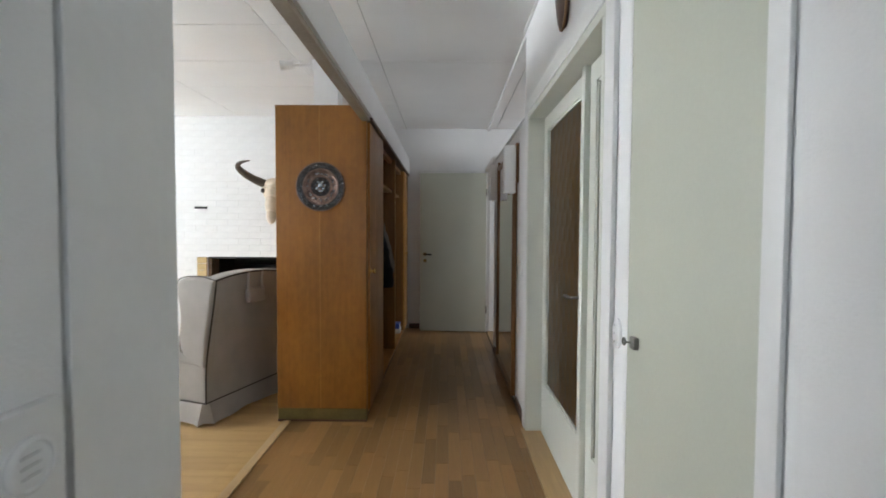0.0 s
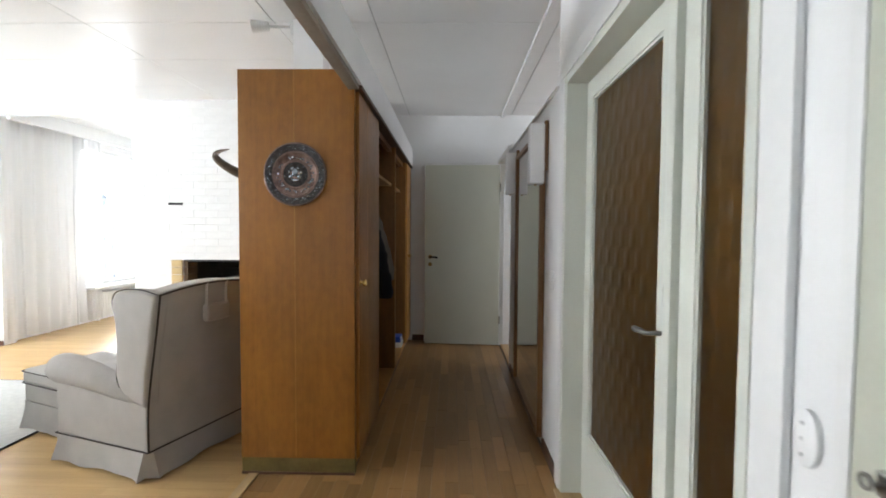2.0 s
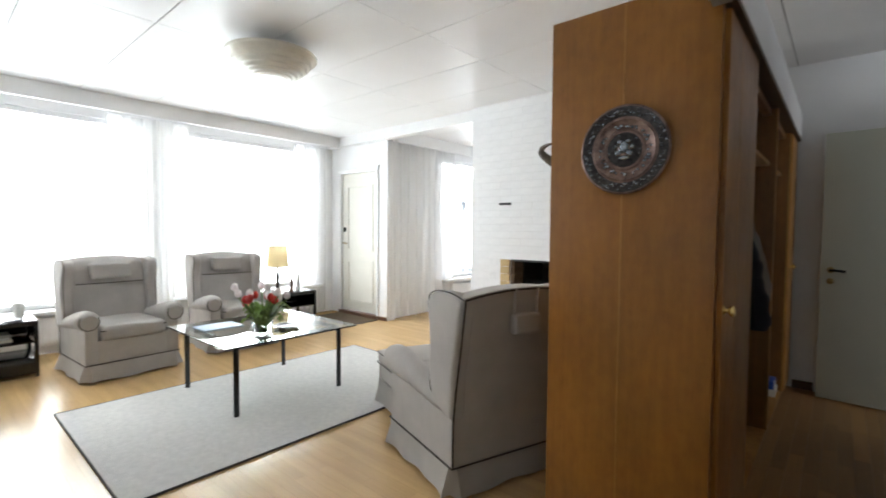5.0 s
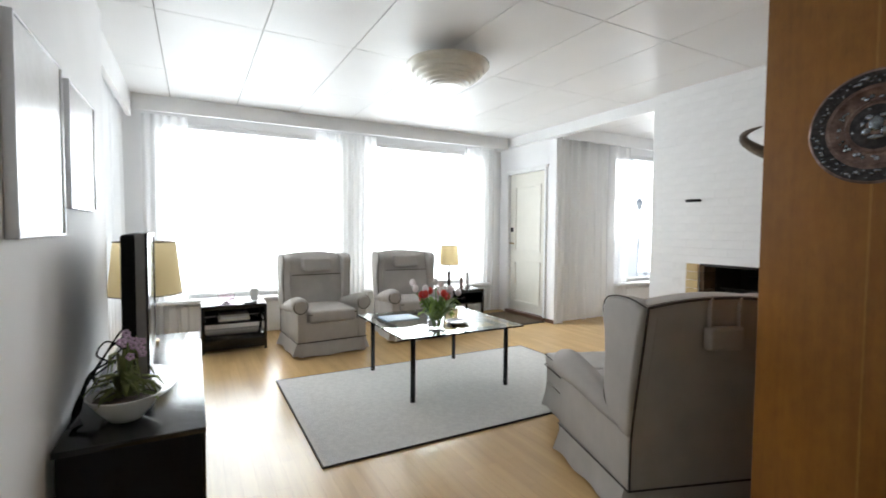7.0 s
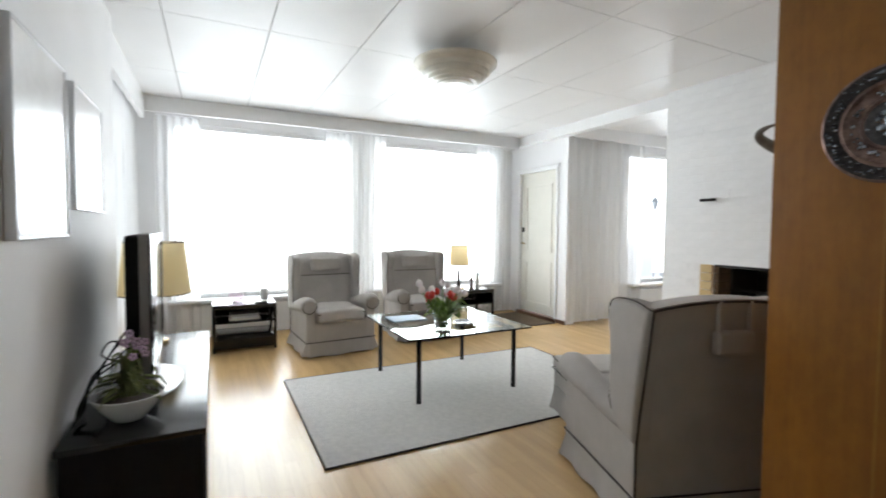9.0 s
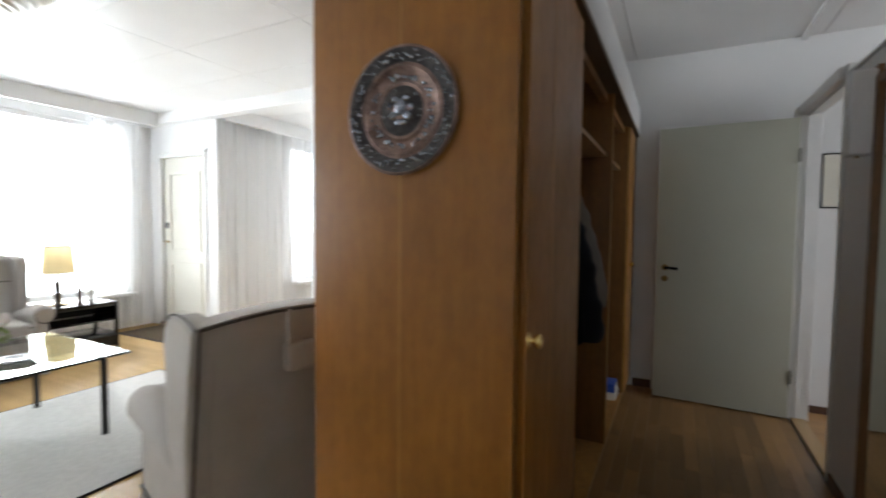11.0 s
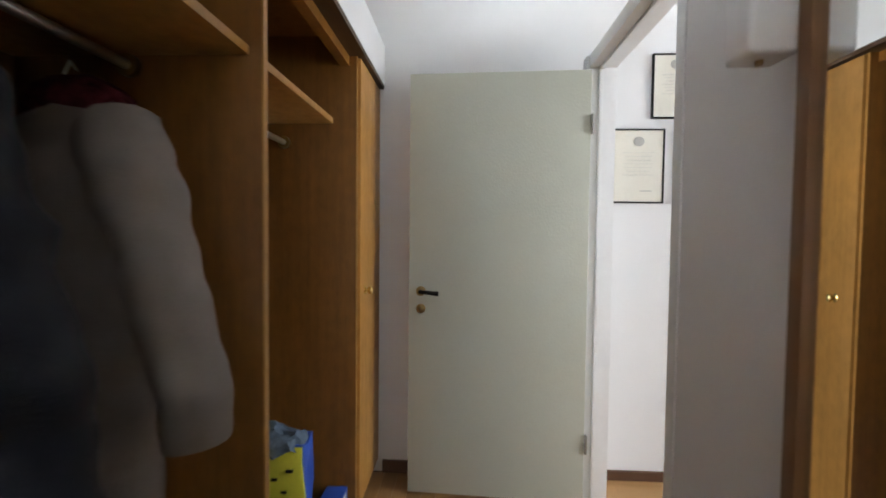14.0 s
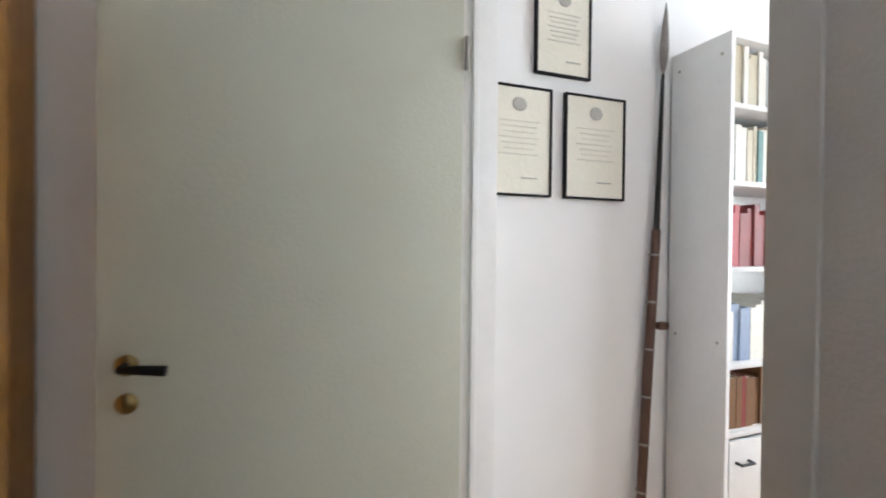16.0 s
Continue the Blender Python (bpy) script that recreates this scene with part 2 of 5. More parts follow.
AMBER = glass("amber_pressed_glass", (0.50, 0.27, 0.07), 0.28, 0.45, 0.052)
CLEAR = glass("clear_glass", (0.97, 1.0, 0.99))
PINK_GLASS = glass("pink_glass", (0.92, 0.83, 0.88))
CURTAIN = sheer("white_curtain_cloth", (0.94, 0.935, 0.925), 0.06, 0.68)
SHEER = sheer("sheer_curtain_cloth", (0.93, 0.93, 0.93), 0.28, 0.6)
SHADE = sheer("cream_lampshade", (0.86, 0.74, 0.48), 0.0, 0.5)
OPAL_ACRYLIC = material("opal_acrylic", (0.86, 0.86, 0.87), 0.3, vary=0.03, bump=0.02)
CREAM_GLASS = material("cream_pressed_glass", (0.75, 0.72, 0.63), 0.2, vary=0.1, scale=8, bump=0.05)
CERAMIC = material("white_ceramic", (0.75, 0.75, 0.73), 0.2, vary=0.04)
LEAF = material("green_leaf", (0.19, 0.31, 0.06), 0.45, vary=0.4, scale=20)
LEAF_DARK = material("dark_green_leaf", (0.16, 0.19, 0.06), 0.5, vary=0.5, scale=20)
STEM = material("stem", (0.13, 0.2, 0.05), 0.6, vary=0.2)
RED_PETAL = material("red_tulip", (0.6, 0.03, 0.02), 0.5, vary=0.25)
WHITE_PETAL = material("white_tulip", (0.8, 0.74, 0.74), 0.5, vary=0.1)
ORCHID = material("orchid_purple", (0.58, 0.42, 0.58), 0.5, vary=0.35)
PAPER = material("cream_paper", (0.78, 0.75, 0.66), 0.7, vary=0.05)
INK = material("grey_ink", (0.42, 0.41, 0.38), 0.8)
CANVAS = material("pale_silver_canvas", (0.70, 0.70, 0.70), 0.25, vary=0.1, scale=4, fine=40, bump=0.1)
SNOW = material("snow", (0.9, 0.91, 0.93), 0.9, vary=0.05, scale=1.5)
# Pale tone paints the veiling glare over garden trees and lantern.
GLARE_PALE = material("glare_pale_garden", (0.72, 0.72, 0.73), 0.9, vary=0.3, scale=12, bump=0.4)
BARK = material("bark", (0.10, 0.08, 0.065), 0.9, vary=0.4, scale=12, bump=0.6)
MAT_FIBRE = material("brown_doormat", (0.10, 0.07, 0.04), 1.0, vary=0.3, scale=30, fine=200, bump=0.9)
MIRROR = material("mirror_silver", (0.86, 0.87, 0.86), 0.01, 1.0, vary=0.0, bump=0.0)
FRAME_WOOD = wood("brown_frame_wood", (0.23, 0.11, 0.04), 0.4, 0.25, "z")
SPEAR_WOOD = wood("dark_spear_wood", (0.09, 0.04, 0.025), 0.4, 0.3, "z")
TV_GREY = material("grey_tv_plastic", (0.20, 0.19, 0.185), 0.45, vary=0.08, bump=0.03)
SHADE_TRIM = material("dark_shade_binding", (0.07, 0.045, 0.025), 0.8)
SCREEN = material("tv_screen", (0.01, 0.01, 0.012), 0.14, vary=0.05, bump=0.0)


# ---- building helpers ----
def cuboid(bm, x0, x1, y0, y1, z0, z1, bevel=0.0, seg=2):
    m = Matrix.Translation(((x0 + x1) / 2, (y0 + y1) / 2, (z0 + z1) / 2)) @ Matrix.Diagonal((abs(x1 - x0), abs(y1 - y0), abs(z1 - z0), 1))
    made = bmesh.ops.create_cube(bm, size=1, matrix=m)
    if bevel:
        edges = list({e for v in made["verts"] for e in v.link_edges})
        bmesh.ops.bevel(bm, geom=edges, offset=bevel, segments=seg, affect="EDGES", profile=0.6)
    return bm


def box(x0, x1, y0, y1, z0, z1, bevel=0.0, seg=2):
    return cuboid(bmesh.new(), x0, x1, y0, y1, z0, z1, bevel, seg)


def boxes(rows, bevel=0.0):
    bm = bmesh.new()
    for r in rows:
        cuboid(bm, *r, bevel)
    return bm


def lathe(profile, steps=32, at=(0, 0, 0)):
    """A turned shape from (radius, height) pairs."""
    bm = bmesh.new()
    rings = []
    for r, z in profile:
        rings.append([bm.verts.new((at[0] + r * math.cos(a), at[1] + r * math.sin(a), at[2] + z)) for a in (2 * math.pi * k / steps for k in range(steps))])
    for a, b in zip(rings, rings[1:]):
        for k in range(steps):
            bm.faces.new((a[k], a[(k + 1) % steps], b[(k + 1) % steps], b[k]))
    for ring, flip in ((rings[0], True), (rings[-1], False)):
        bm.faces.new(ring[::-1] if flip else ring)
    return bm


def tube(points, radius, sides=8, bm=None):
    """A round bar along points; radius is one number or one for each point."""
    bm = bm or bmesh.new()
    pts = [Vector(p) for p in points]
    radii = radius if isinstance(radius, (list, tuple)) else [radius] * len(pts)
    rings, side = [], None
    for i, p in enumerate(pts):
        d = (pts[min(i + 1, len(pts) - 1)] - pts[max(i - 1, 0)]).normalized()
        if side is None:
            side = d.orthogonal().normalized()
        side = (side - d * side.dot(d)).normalized()
        up = d.cross(side)
        rings.append([bm.verts.new(p + radii[i] * (math.cos(a) * side + math.sin(a) * up)) for a in (2 * math.pi * k / sides for k in range(sides))])
    for a, b in zip(rings, rings[1:]):
        for k in range(sides):
            bm.faces.new((a[k], a[(k + 1) % sides], b[(k + 1) % sides], b[k]))
    bm.faces.new(rings[0][::-1])
    bm.faces.new(rings[-1])
    return bm


def curved(points, steps=5):
    """More points along a smooth line through the given ones."""
    p = [Vector(q) for q in points]
    p = [p[0]] + p + [p[-1]]
    out = []
    for a, b, c, d in zip(p, p[1:], p[2:], p[3:]):
        for k in range(steps):
            t = k / steps
            out.append(0.5 * (2 * b + (c - a) * t + (2 * a - 5 * b + 4 * c - d) * t * t + (3 * b - a - 3 * c + d) * t ** 3))
    return out + [p[-1]]


def extrude_outline(outline, y0, y1, bevel=0.0, seg=3):
    """A flat outline in x and z, thick from y0 to y1."""
    bm = bmesh.new()
    a = [bm.verts.new((x, y0, z)) for x, z in outline]
    b = [bm.verts.new((x, y1, z)) for x, z in outline]
    n = len(outline)
    bm.faces.new(a[::-1])
    bm.faces.new(b)
    for k in range(n):
        bm.faces.new((a[k], a[(k + 1) % n], b[(k + 1) % n], b[k]))
    bmesh.ops.recalc_face_normals(bm, faces=bm.faces)
    if bevel:
        bmesh.ops.bevel(bm, geom=[e for e in bm.edges if e.calc_face_angle(0) > 0.6], offset=bevel, segments=seg, affect="EDGES", profile=0.6)
    return bm


def ball(center, radii, seg=14, bm=None):
    bm = bm or bmesh.new()
    bmesh.ops.create_uvsphere(bm, u_segments=seg, v_segments=max(6, seg * 2 // 3), radius=1, matrix=Matrix.Translation(center) @ Matrix.Diagonal((*radii, 1)))
    return bm


def mesh_of(name, bm, mat, smooth=False):
    me = bpy.data.meshes.new(name)
    bmesh.ops.recalc_face_normals(bm, faces=bm.faces)
    bm.to_mesh(me)
    bm.free()
    me.materials.append(mat)
    if smooth:
        me.polygons.foreach_set("use_smooth", [True] * len(me.polygons))
        me.set_sharp_from_angle(angle=radians(40))
    return me


def part(name, bm, mat, parent, label="", smooth=True):
    ob = new(name, mesh_of(name, bm, mat, smooth))
    ob.parent = parent
    return tagged(ob, label=label)


def thing(name, label, category, at=(0, 0, 0), turn=0, group="", kind=""):
    ob = new(name)
    ob.matrix_world = pose(*at, 0, 0, turn)
    ob.empty_display_size = 0.1
    return tagged(ob, label, category, group, kind)


def solid(name, bm, mat, label, category, group="", kind="", smooth=True):
    return tagged(new(name, mesh_of(name, bm, mat, smooth)), label, category, group, kind)


def structure(name, rows, mat, label, category="wall"):
    return solid(name, boxes(rows), mat, label, category, kind="structure", smooth=False)


# ---- large structure ----
H = 2.66
structure("wall_east", [
    (0.64, 0.76, -1.7, 0.62, 0, H), (0.64, 0.76, 1.22, 1.40, 0, H), (0.64, 0.76, 2.84, 3.02, 0, H), (0.64, 0.705, 3.02, 4.94, 0, 2.062), (0.64, 0.705, 5.80, 6.0, 0, 2.062),
    (0.64, 0.76, 0.60, 1.22, 2.40, H), (0.64, 0.76, 1.40, 2.84, 2.06, H)], WHITE_WALL, "white painted hall wall with a partition open at the top")
structure("wall_north", [(-1.04, 3.66, 6.0, 6.12, 0, H)], WHITE_WALL, "white painted end wall of hall and study")
structure("wall_tv", [(-3.85, -0.415, 0.48, 0.70, 0, H)], WHITE_WALL, "white painted living room wall behind the television")
structure("wall_hall_west", [(-0.53, -0.395, -1.7, 0.463, 0, H), (-0.53, -0.412, 0.463, 0.48, 0, H)], WHITE_WALL, "white painted wall at the start of the hall")
# Never in view; the opening is invented to let the fill in.
structure("wall_south", [(-0.53, -0.4, -1.82, -1.7, 0, H), (0.62, 0.76, -1.82, -1.7, 0, H), (-0.4, 0.62, -1.82, -1.7, 0, 1.0), (-0.4, 0.62, -1.82, -1.7, 2.3, H)], WHITE_WALL, "plain unseen white wall closing the hall, its window added for light")
structure("wall_window_recess", [
    (-6.35, -5.7, 0.18, 0.30, 0, H), (-4.0, -3.85, 0.18, 0.48, 0, H), (-5.7, -4.0, 0.18, 0.30, 0, 0.5), (-5.7, -4.0, 0.18, 0.30, 2.45, H)], WHITE_WALL, "white wall with a side window behind curtains")
structure("wall_west", [
    (-6.35, -6.2, 0.30, 0.86, 0, H), (-6.35, -6.2, 2.95, 3.22, 0, H), (-6.35, -6.2, 5.2, 5.68, 0, H),
    (-6.35, -6.2, 0.86, 2.95, 0, 0.46), (-6.35, -6.2, 3.22, 5.2, 0, 0.46), (-6.35, -6.2, 0.86, 2.95, 2.47, H), (-6.35, -6.2, 3.22, 5.2, 2.47, H)], WHITE_WALL, "white window wall with two wide windows")
structure("wall_garden_door", [
    (-6.2, -5.99, 5.53, 5.68, 0, H), (-5.09, -4.91, 5.53, 5.68, 0, H), (-5.99, -5.09, 5.53, 5.68, 2.17, H)], WHITE_WALL, "short white wall round the garden door")
structure("wall_alcove_west", [
    (-5.15, -5.0, 5.68, 6.75, 0, H), (-5.15, -5.0, 8.35, 8.7, 0, H), (-5.15, -5.0, 6.75, 8.35, 0, 0.5), (-5.15, -5.0, 6.75, 8.35, 2.45, H)], WHITE_WALL, "white alcove wall with a wide window")
structure("wall_alcove_north", [(-5.15, -3.2, 8.7, 8.82, 0, H)], WHITE_WALL, "plain white wall closing the alcove")
structure("wall_study", [
    (0.76, 3.66, 2.9, 3.02, 0, H), (3.54, 3.66, 3.02, 3.95, 0, H), (3.54, 3.66, 5.45, 6.0, 0, H), (3.54, 3.66, 3.95, 5.45, 0, 0.85), (3.54, 3.66, 3.95, 5.45, 2.2, H)], WHITE_WALL, "white study walls with a window")
structure("wall_vestibule", [(2.2, 2.3, -0.2, 1.75, 0, H), (2.2, 2.3, 2.45, 2.9, 0, H), (2.2, 2.3, 1.75, 2.45, 0, 1.05), (2.2, 2.3, 1.75, 2.45, 2.15, H), (0.76, 2.2, 1.25, 1.3, 0, H), (1.36, 1.4, 0.4, 1.25, 0, H), (0.76, 1.4, 0.4, 0.45, 0, H)], WHITE_WALL, "plain walls of vestibule and closet")
structure("beam_alcove", [(-6.2, -3.3, 5.41, 5.53, 2.53, H)], WHITE_TRIM, "white painted beam over the alcove opening", "beam")
structure("beam_hall", [(-0.47, -0.39, 0.70, 6.0, 2.06, 2.26)], WHITE_WALL, "white painted header beam over the wardrobe", "beam")
structure("track_rail", [(-0.46, -0.405, 0.72, 2.948, 2.035, 2.059)], material("grey_brown_track", (0.36, 0.32, 0.275), 0.5, 0.2, vary=0.15), "grey-brown sliding track under the header beam", "rail")
structure("pelmet", [(-5.88, -5.84, 0.662, 5.41, 2.5, H)], WHITE_TRIM, "white curtain pelmet along the window wall", "pelmet")
structure("pelmet_side", [(-5.84, -3.85, 0.62, 0.66, 2.42, H)], WHITE_TRIM, "white curtain pelmet at the side window", "pelmet")
structure("pelmet_alcove", [(-4.8, -4.76, 5.53, 8.7, 2.5, H)], WHITE_TRIM, "white curtain pelmet in the alcove", "pelmet")
structure("pilaster", [(-0.95, -0.76, 3.54, 3.7, 2.141, H)], WHITE_WALL, "white boxed post between wardrobe and ceiling", "pilaster")


def ceiling_boards(name, x0, x1, y0, y1, dx, dy, ox, oy, label):
    """Ceiling boards with open joints under a dark backing."""
    bm = bmesh.new()
    g = 0.0035
    xs = [x0] + [ox + k * dx for k in range(-20, 20) if x0 + 0.05 < ox + k * dx < x1 - 0.05] + [x1]
    ys = [y0] + [oy + k * dy for k in range(-20, 20) if y0 + 0.05 < oy + k * dy < y1 - 0.05] + [y1]
    for a, b in zip(xs, xs[1:]):
        for c, d in zip(ys, ys[1:]):
            cuboid(bm, a + g, b - g, c + g, d - g, H, H + 0.012)
    ob = solid(name, bm, CEILING, label, "ceiling", kind="structure", smooth=False)
    ob.data.materials.append(GAP)
    back = bmesh.new()
    back.from_mesh(ob.data)
    old = len(back.faces)
    cuboid(back, x0, x1, y0, y1, H + 0.014, H + 0.1)
    back.faces.ensure_lookup_table()
    for f in back.faces[old:]:
        f.material_index = 1
    back.to_mesh(ob.data)
    back.free()


ceiling_boards("ceiling_living", -6.35, -0.43, 0.18, 8.82, 1.26, 0.645, -3.61, 1.005, "white ceiling boards with thin open joints")
ceiling_boards("ceiling_hall", -0.43, 0.76, -1.82, 6.12, 9.0, 5.0, 3.5, 3.6, "white hall ceiling boards with thin joints")
ceiling_boards("ceiling_study", 0.76, 3.66, -0.2, 6.12, 1.2, 1.2, 1.4, 1.9, "white study ceiling boards")
structure("trim_ceiling", [(0.645, 0.675, 3.022, 5.998, 2.632, H), (0.627, 0.64, -1.7, 3.02, 2.648, H)], WHITE_TRIM, "white ceiling strip along the hall wall", "trim")

floor_hall = structure("floor_hall", [(-0.95, 0.78, -1.8, 6.0, -0.06, -0.012)], GAP, "oak strip parquet in the hall", "floor")
structure("floor_living", [(-6.35, -1.0, 0.18, 8.82, -0.06, 0.0), (-1.0, -0.95, -1.8, 0.0, -0.06, 0.0)], LIVING_FLOOR, "glossy honey-coloured parquet floor", "floor")
structure("floor_study", [(0.70, 3.66, 2.9, 6.0, -0.06, 0.0), (0.78, 3.66, -0.2, 2.9, -0.06, 0.0)], STUDY_FLOOR, "honey parquet in the study", "floor")
structure("threshold_living", [(-1.0, -0.95, 0.0, 2.95, -0.06, 0.006)], OAK_STRIP, "pale wooden strip between two parquet floors", "threshold")
structure("ground", [(-400, -6.35, -400, 400, -0.5, -0.35), (-6.35, 400, 8.82, 400, -0.5, -0.35), (-6.35, 400, -400, -1.82, -0.5, -0.35), (3.66, 400, -1.82, 8.82, -0.5, -0.35), (-6.35, -5.15, 5.68, 8.82, -0.5, -0.35)], SNOW, "snow-covered garden ground", "ground")
HAZE = bpy.data.materials.new("overcast_haze")
HAZE.use_nodes = True
HAZE.node_tree.nodes["Principled BSDF"].inputs["Emission Color"].default_value = (0.95, 0.97, 1.0, 1)
HAZE.node_tree.nodes["Principled BSDF"].inputs["Emission Strength"].default_value = 5.0
structure("backdrop", [(-70, -69, -60, 90, -0.4, 45), (-69, 60, 89, 90, -0.4, 45)], HAZE, "bright overcast sky low over the garden", "sky")
structure("baseboard", [(0.628, 0.64, 2.93, 3.30, 0, 0.06), (0.628, 0.64, 4.46, 4.87, 0, 0.06), (-0.39, -0.24, 5.985, 6.0, 0, 0.065), (0.78, 3.5, 5.985, 6.0, 0, 0.05), (-5.09, -4.91, 5.515, 5.53, 0, 0.05)], BASE_WOOD, "dark brown skirting board", "baseboard")


# ---- doors and openings ----
def lever(parent, at, side, along, plate=False):
    """A lever handle with two roses; side: which way it sticks out along y or x."""
    x, y, z = at
    h = part("door_handle", tube([(x, y, z), (x, y + 0.045 * side, z), (x + 0.03 * along, y + 0.05 * side, z), (x + 0.09 * along, y + 0.05 * side, z - 0.006)], [0.009, 0.009, 0.010, 0.012], 10), BLACK_MATT, parent, "black lever with brass rose")
    for dz, r in ((0, 0.024), (-0.085, 0.023)):
        bm = lathe([(r, 0), (r, 0.006), (r * 0.6, 0.011), (0.004, 0.012)], 20)
        bmesh.ops.transform(bm, matrix=Matrix.Translation((x, y, z + dz)) @ Matrix.Rotation(radians(-90 * side), 4, "X"), verts=bm.verts)
        part("rose", bm, BRASS, h)
    return h


study_door = tagged(thing("door_study", "open flush sage green door with black lever handle", "door", (0.615, 5.765, 0), -3.4), kind="structure")
part("leaf", box(-0.845, 0, -0.02, 0.02, 0.012, 2.05, 0.003), SAGE, study_door)
lever(study_door, (-0.785, -0.02, 1.01), -1, 1)
for z in (0.3, 1.8):
    part("hinge", tube([(0.006, -0.026, z - 0.045), (0.006, -0.026, z + 0.045)], 0.007, 8), OLD_STEEL, study_door)
part("lock_plate", box(-0.848, -0.844, -0.01, 0.01, 0.9, 1.06), STEEL, study_door)

frame_study = tagged(thing("door_frame_study", "white painted door frame of the study", "door frame"), kind="structure")
part("jamb", box(0.605, 0.738, 5.785, 5.84, 0, 2.13, 0.004), WHITE_TRIM, frame_study)
part("jamb", box(0.634, 0.738, 4.89, 4.943, 0, 2.13, 0.004), WHITE_TRIM, frame_study)
part("head", box(0.612, 0.738, 4.944, 5.784, 2.07, 2.13, 0.004), WHITE_TRIM, frame_study)
part("stop", box(0.655, 0.675, 4.944, 4.956, 0.013, 2.069, 0.002), WHITE_TRIM, frame_study)
part("stop", box(0.655, 0.675, 5.772, 5.784, 0.013, 2.069, 0.002), WHITE_TRIM, frame_study)
part("stop", box(0.655, 0.675, 4.957, 5.771, 2.058, 2.069, 0.002), WHITE_TRIM, frame_study)
part("casing_bead", box(0.596, 0.604, 5.792, 5.806, 0, 2.125, 0.003), WHITE_TRIM, frame_study)
part("casing_bead", box(0.596, 0.604, 5.825, 5.838, 0, 2.125, 0.003), WHITE_TRIM, frame_study)
part("threshold", box(0.64, 0.72, 4.944, 5.784, -0.02, 0.012, 0.003), OAK_STRIP, frame_study, "pale wooden threshold")

frame_end = tagged(thing("door_frame_end", "white casing of the doorway in the end wall", "door frame"), kind="structure")
part("casing", box(-0.25, -0.17, 5.975, 5.999, 0, 2.10, 0.004), WHITE_TRIM, frame_end)
part("casing_bead", box(-0.246, -0.228, 5.962, 5.974, 0, 2.095, 0.004), WHITE_TRIM, frame_end)
part("casing", box(0.45, 0.53, 5.975, 5.999, 0, 2.10, 0.004), WHITE_TRIM, frame_end)
part("head", box(-0.165, 0.445, 5.975, 5.999, 2.02, 2.10, 0.004), WHITE_TRIM, frame_end)

glass_door = tagged(thing("door_glazed", "pale sage glazed entrance door with amber pressed glass", "door"), kind="structure")
part("post", box(0.625, 0.80, 2.80, 2.84, 0, 2.02, 0.003), PALE_SAGE, glass_door)
part("post", box(0.625, 0.80, 1.405, 1.44, 0, 2.02, 0.003), PALE_SAGE, glass_door)
part("mullion", box(0.70, 0.80, 1.875, 1.92, 0, 2.02, 0.004), PALE_SAGE, glass_door)
part("head", box(0.625, 0.80, 1.405, 2.84, 2.02, 2.06, 0.003), PALE_SAGE, glass_door)
for name, y0, y1, s in (("leaf", 1.925, 2.797, 0.085), ("sidelight", 1.443, 1.872, 0.08)):
    leaf = part(name, boxes([(0.725, 0.765, y0, y0 + s, 0.01, 2.015), (0.725, 0.765, y1 - s, y1, 0.01, 2.015), (0.725, 0.765, y0 + s, y1 - s, 0.01, 0.34), (0.725, 0.765, y0 + s, y1 - s, 1.93, 2.015)]), PALE_SAGE, glass_door, smooth=False)
    pane = part("pane", box(0.742, 0.748, y0 + s - 0.005, y1 - s + 0.005, 0.335, 1.935), AMBER, leaf, "amber pressed glass", smooth=False)
    bead = part("glazing_bead", boxes([(0.73, 0.742, y0 + s, y0 + s + 0.012, 0.34, 1.93), (0.73, 0.742, y1 - s - 0.012, y1 - s, 0.34, 1.93), (0.73, 0.742, y0 + s, y1 - s, 0.34, 0.352), (0.73, 0.742, y0 + s, y1 - s, 1.918, 1.93)]), PALE_SAGE, leaf, smooth=False)
part("lock_plate", box(0.719, 0.725, 1.935, 1.96, 0.82, 1.16, 0.002), STEEL, glass_door)
part("lock_slot", box(0.7165, 0.719, 1.94, 1.955, 1.08, 1.15, 0.001), BLACK_MATT, glass_door)
# Black strip stands in for the shaded gap between leaf and mullion.
part("gap_strip", box(0.722, 0.7248, 1.934, 1.950, 0.30, 0.78, 0.001), BLACK_MATT, glass_door, "black strip for the shaded gap beside the leaf")
part("door_handle", tube([(0.725, 1.965, 1.0), (0.68, 1.965, 1.0), (0.675, 1.98, 1.0), (0.673, 2.05, 0.997)], [0.007, 0.007, 0.008, 0.010], 10), OLD_STEEL, glass_door, "worn steel lever")
part("threshold", box(0.60, 0.80, 1.40, 2.84, -0.02, 0.014, 0.004), OAK_STRIP, glass_door, "pale wooden threshold")
casing = tagged(thing("door_casing_glazed", "white painted casing round the glazed door", "door frame"), kind="structure")
part("casing", box(0.622, 0.639, 2.842, 2.93, 0, 2.06, 0.004), WHITE_TRIM, casing)
part("casing", box(0.622, 0.639, 1.315, 1.398, 0, 2.06, 0.004), WHITE_TRIM, casing)
part("head", box(0.622, 0.639, 1.315, 2.93, 2.062, 2.14, 0.004), WHITE_TRIM, casing)
part("ledge", box(0.628, 0.715, 3.022, 4.888, 2.063, 2.078, 0.003), WHITE_TRIM, casing, "white cap on the partition")

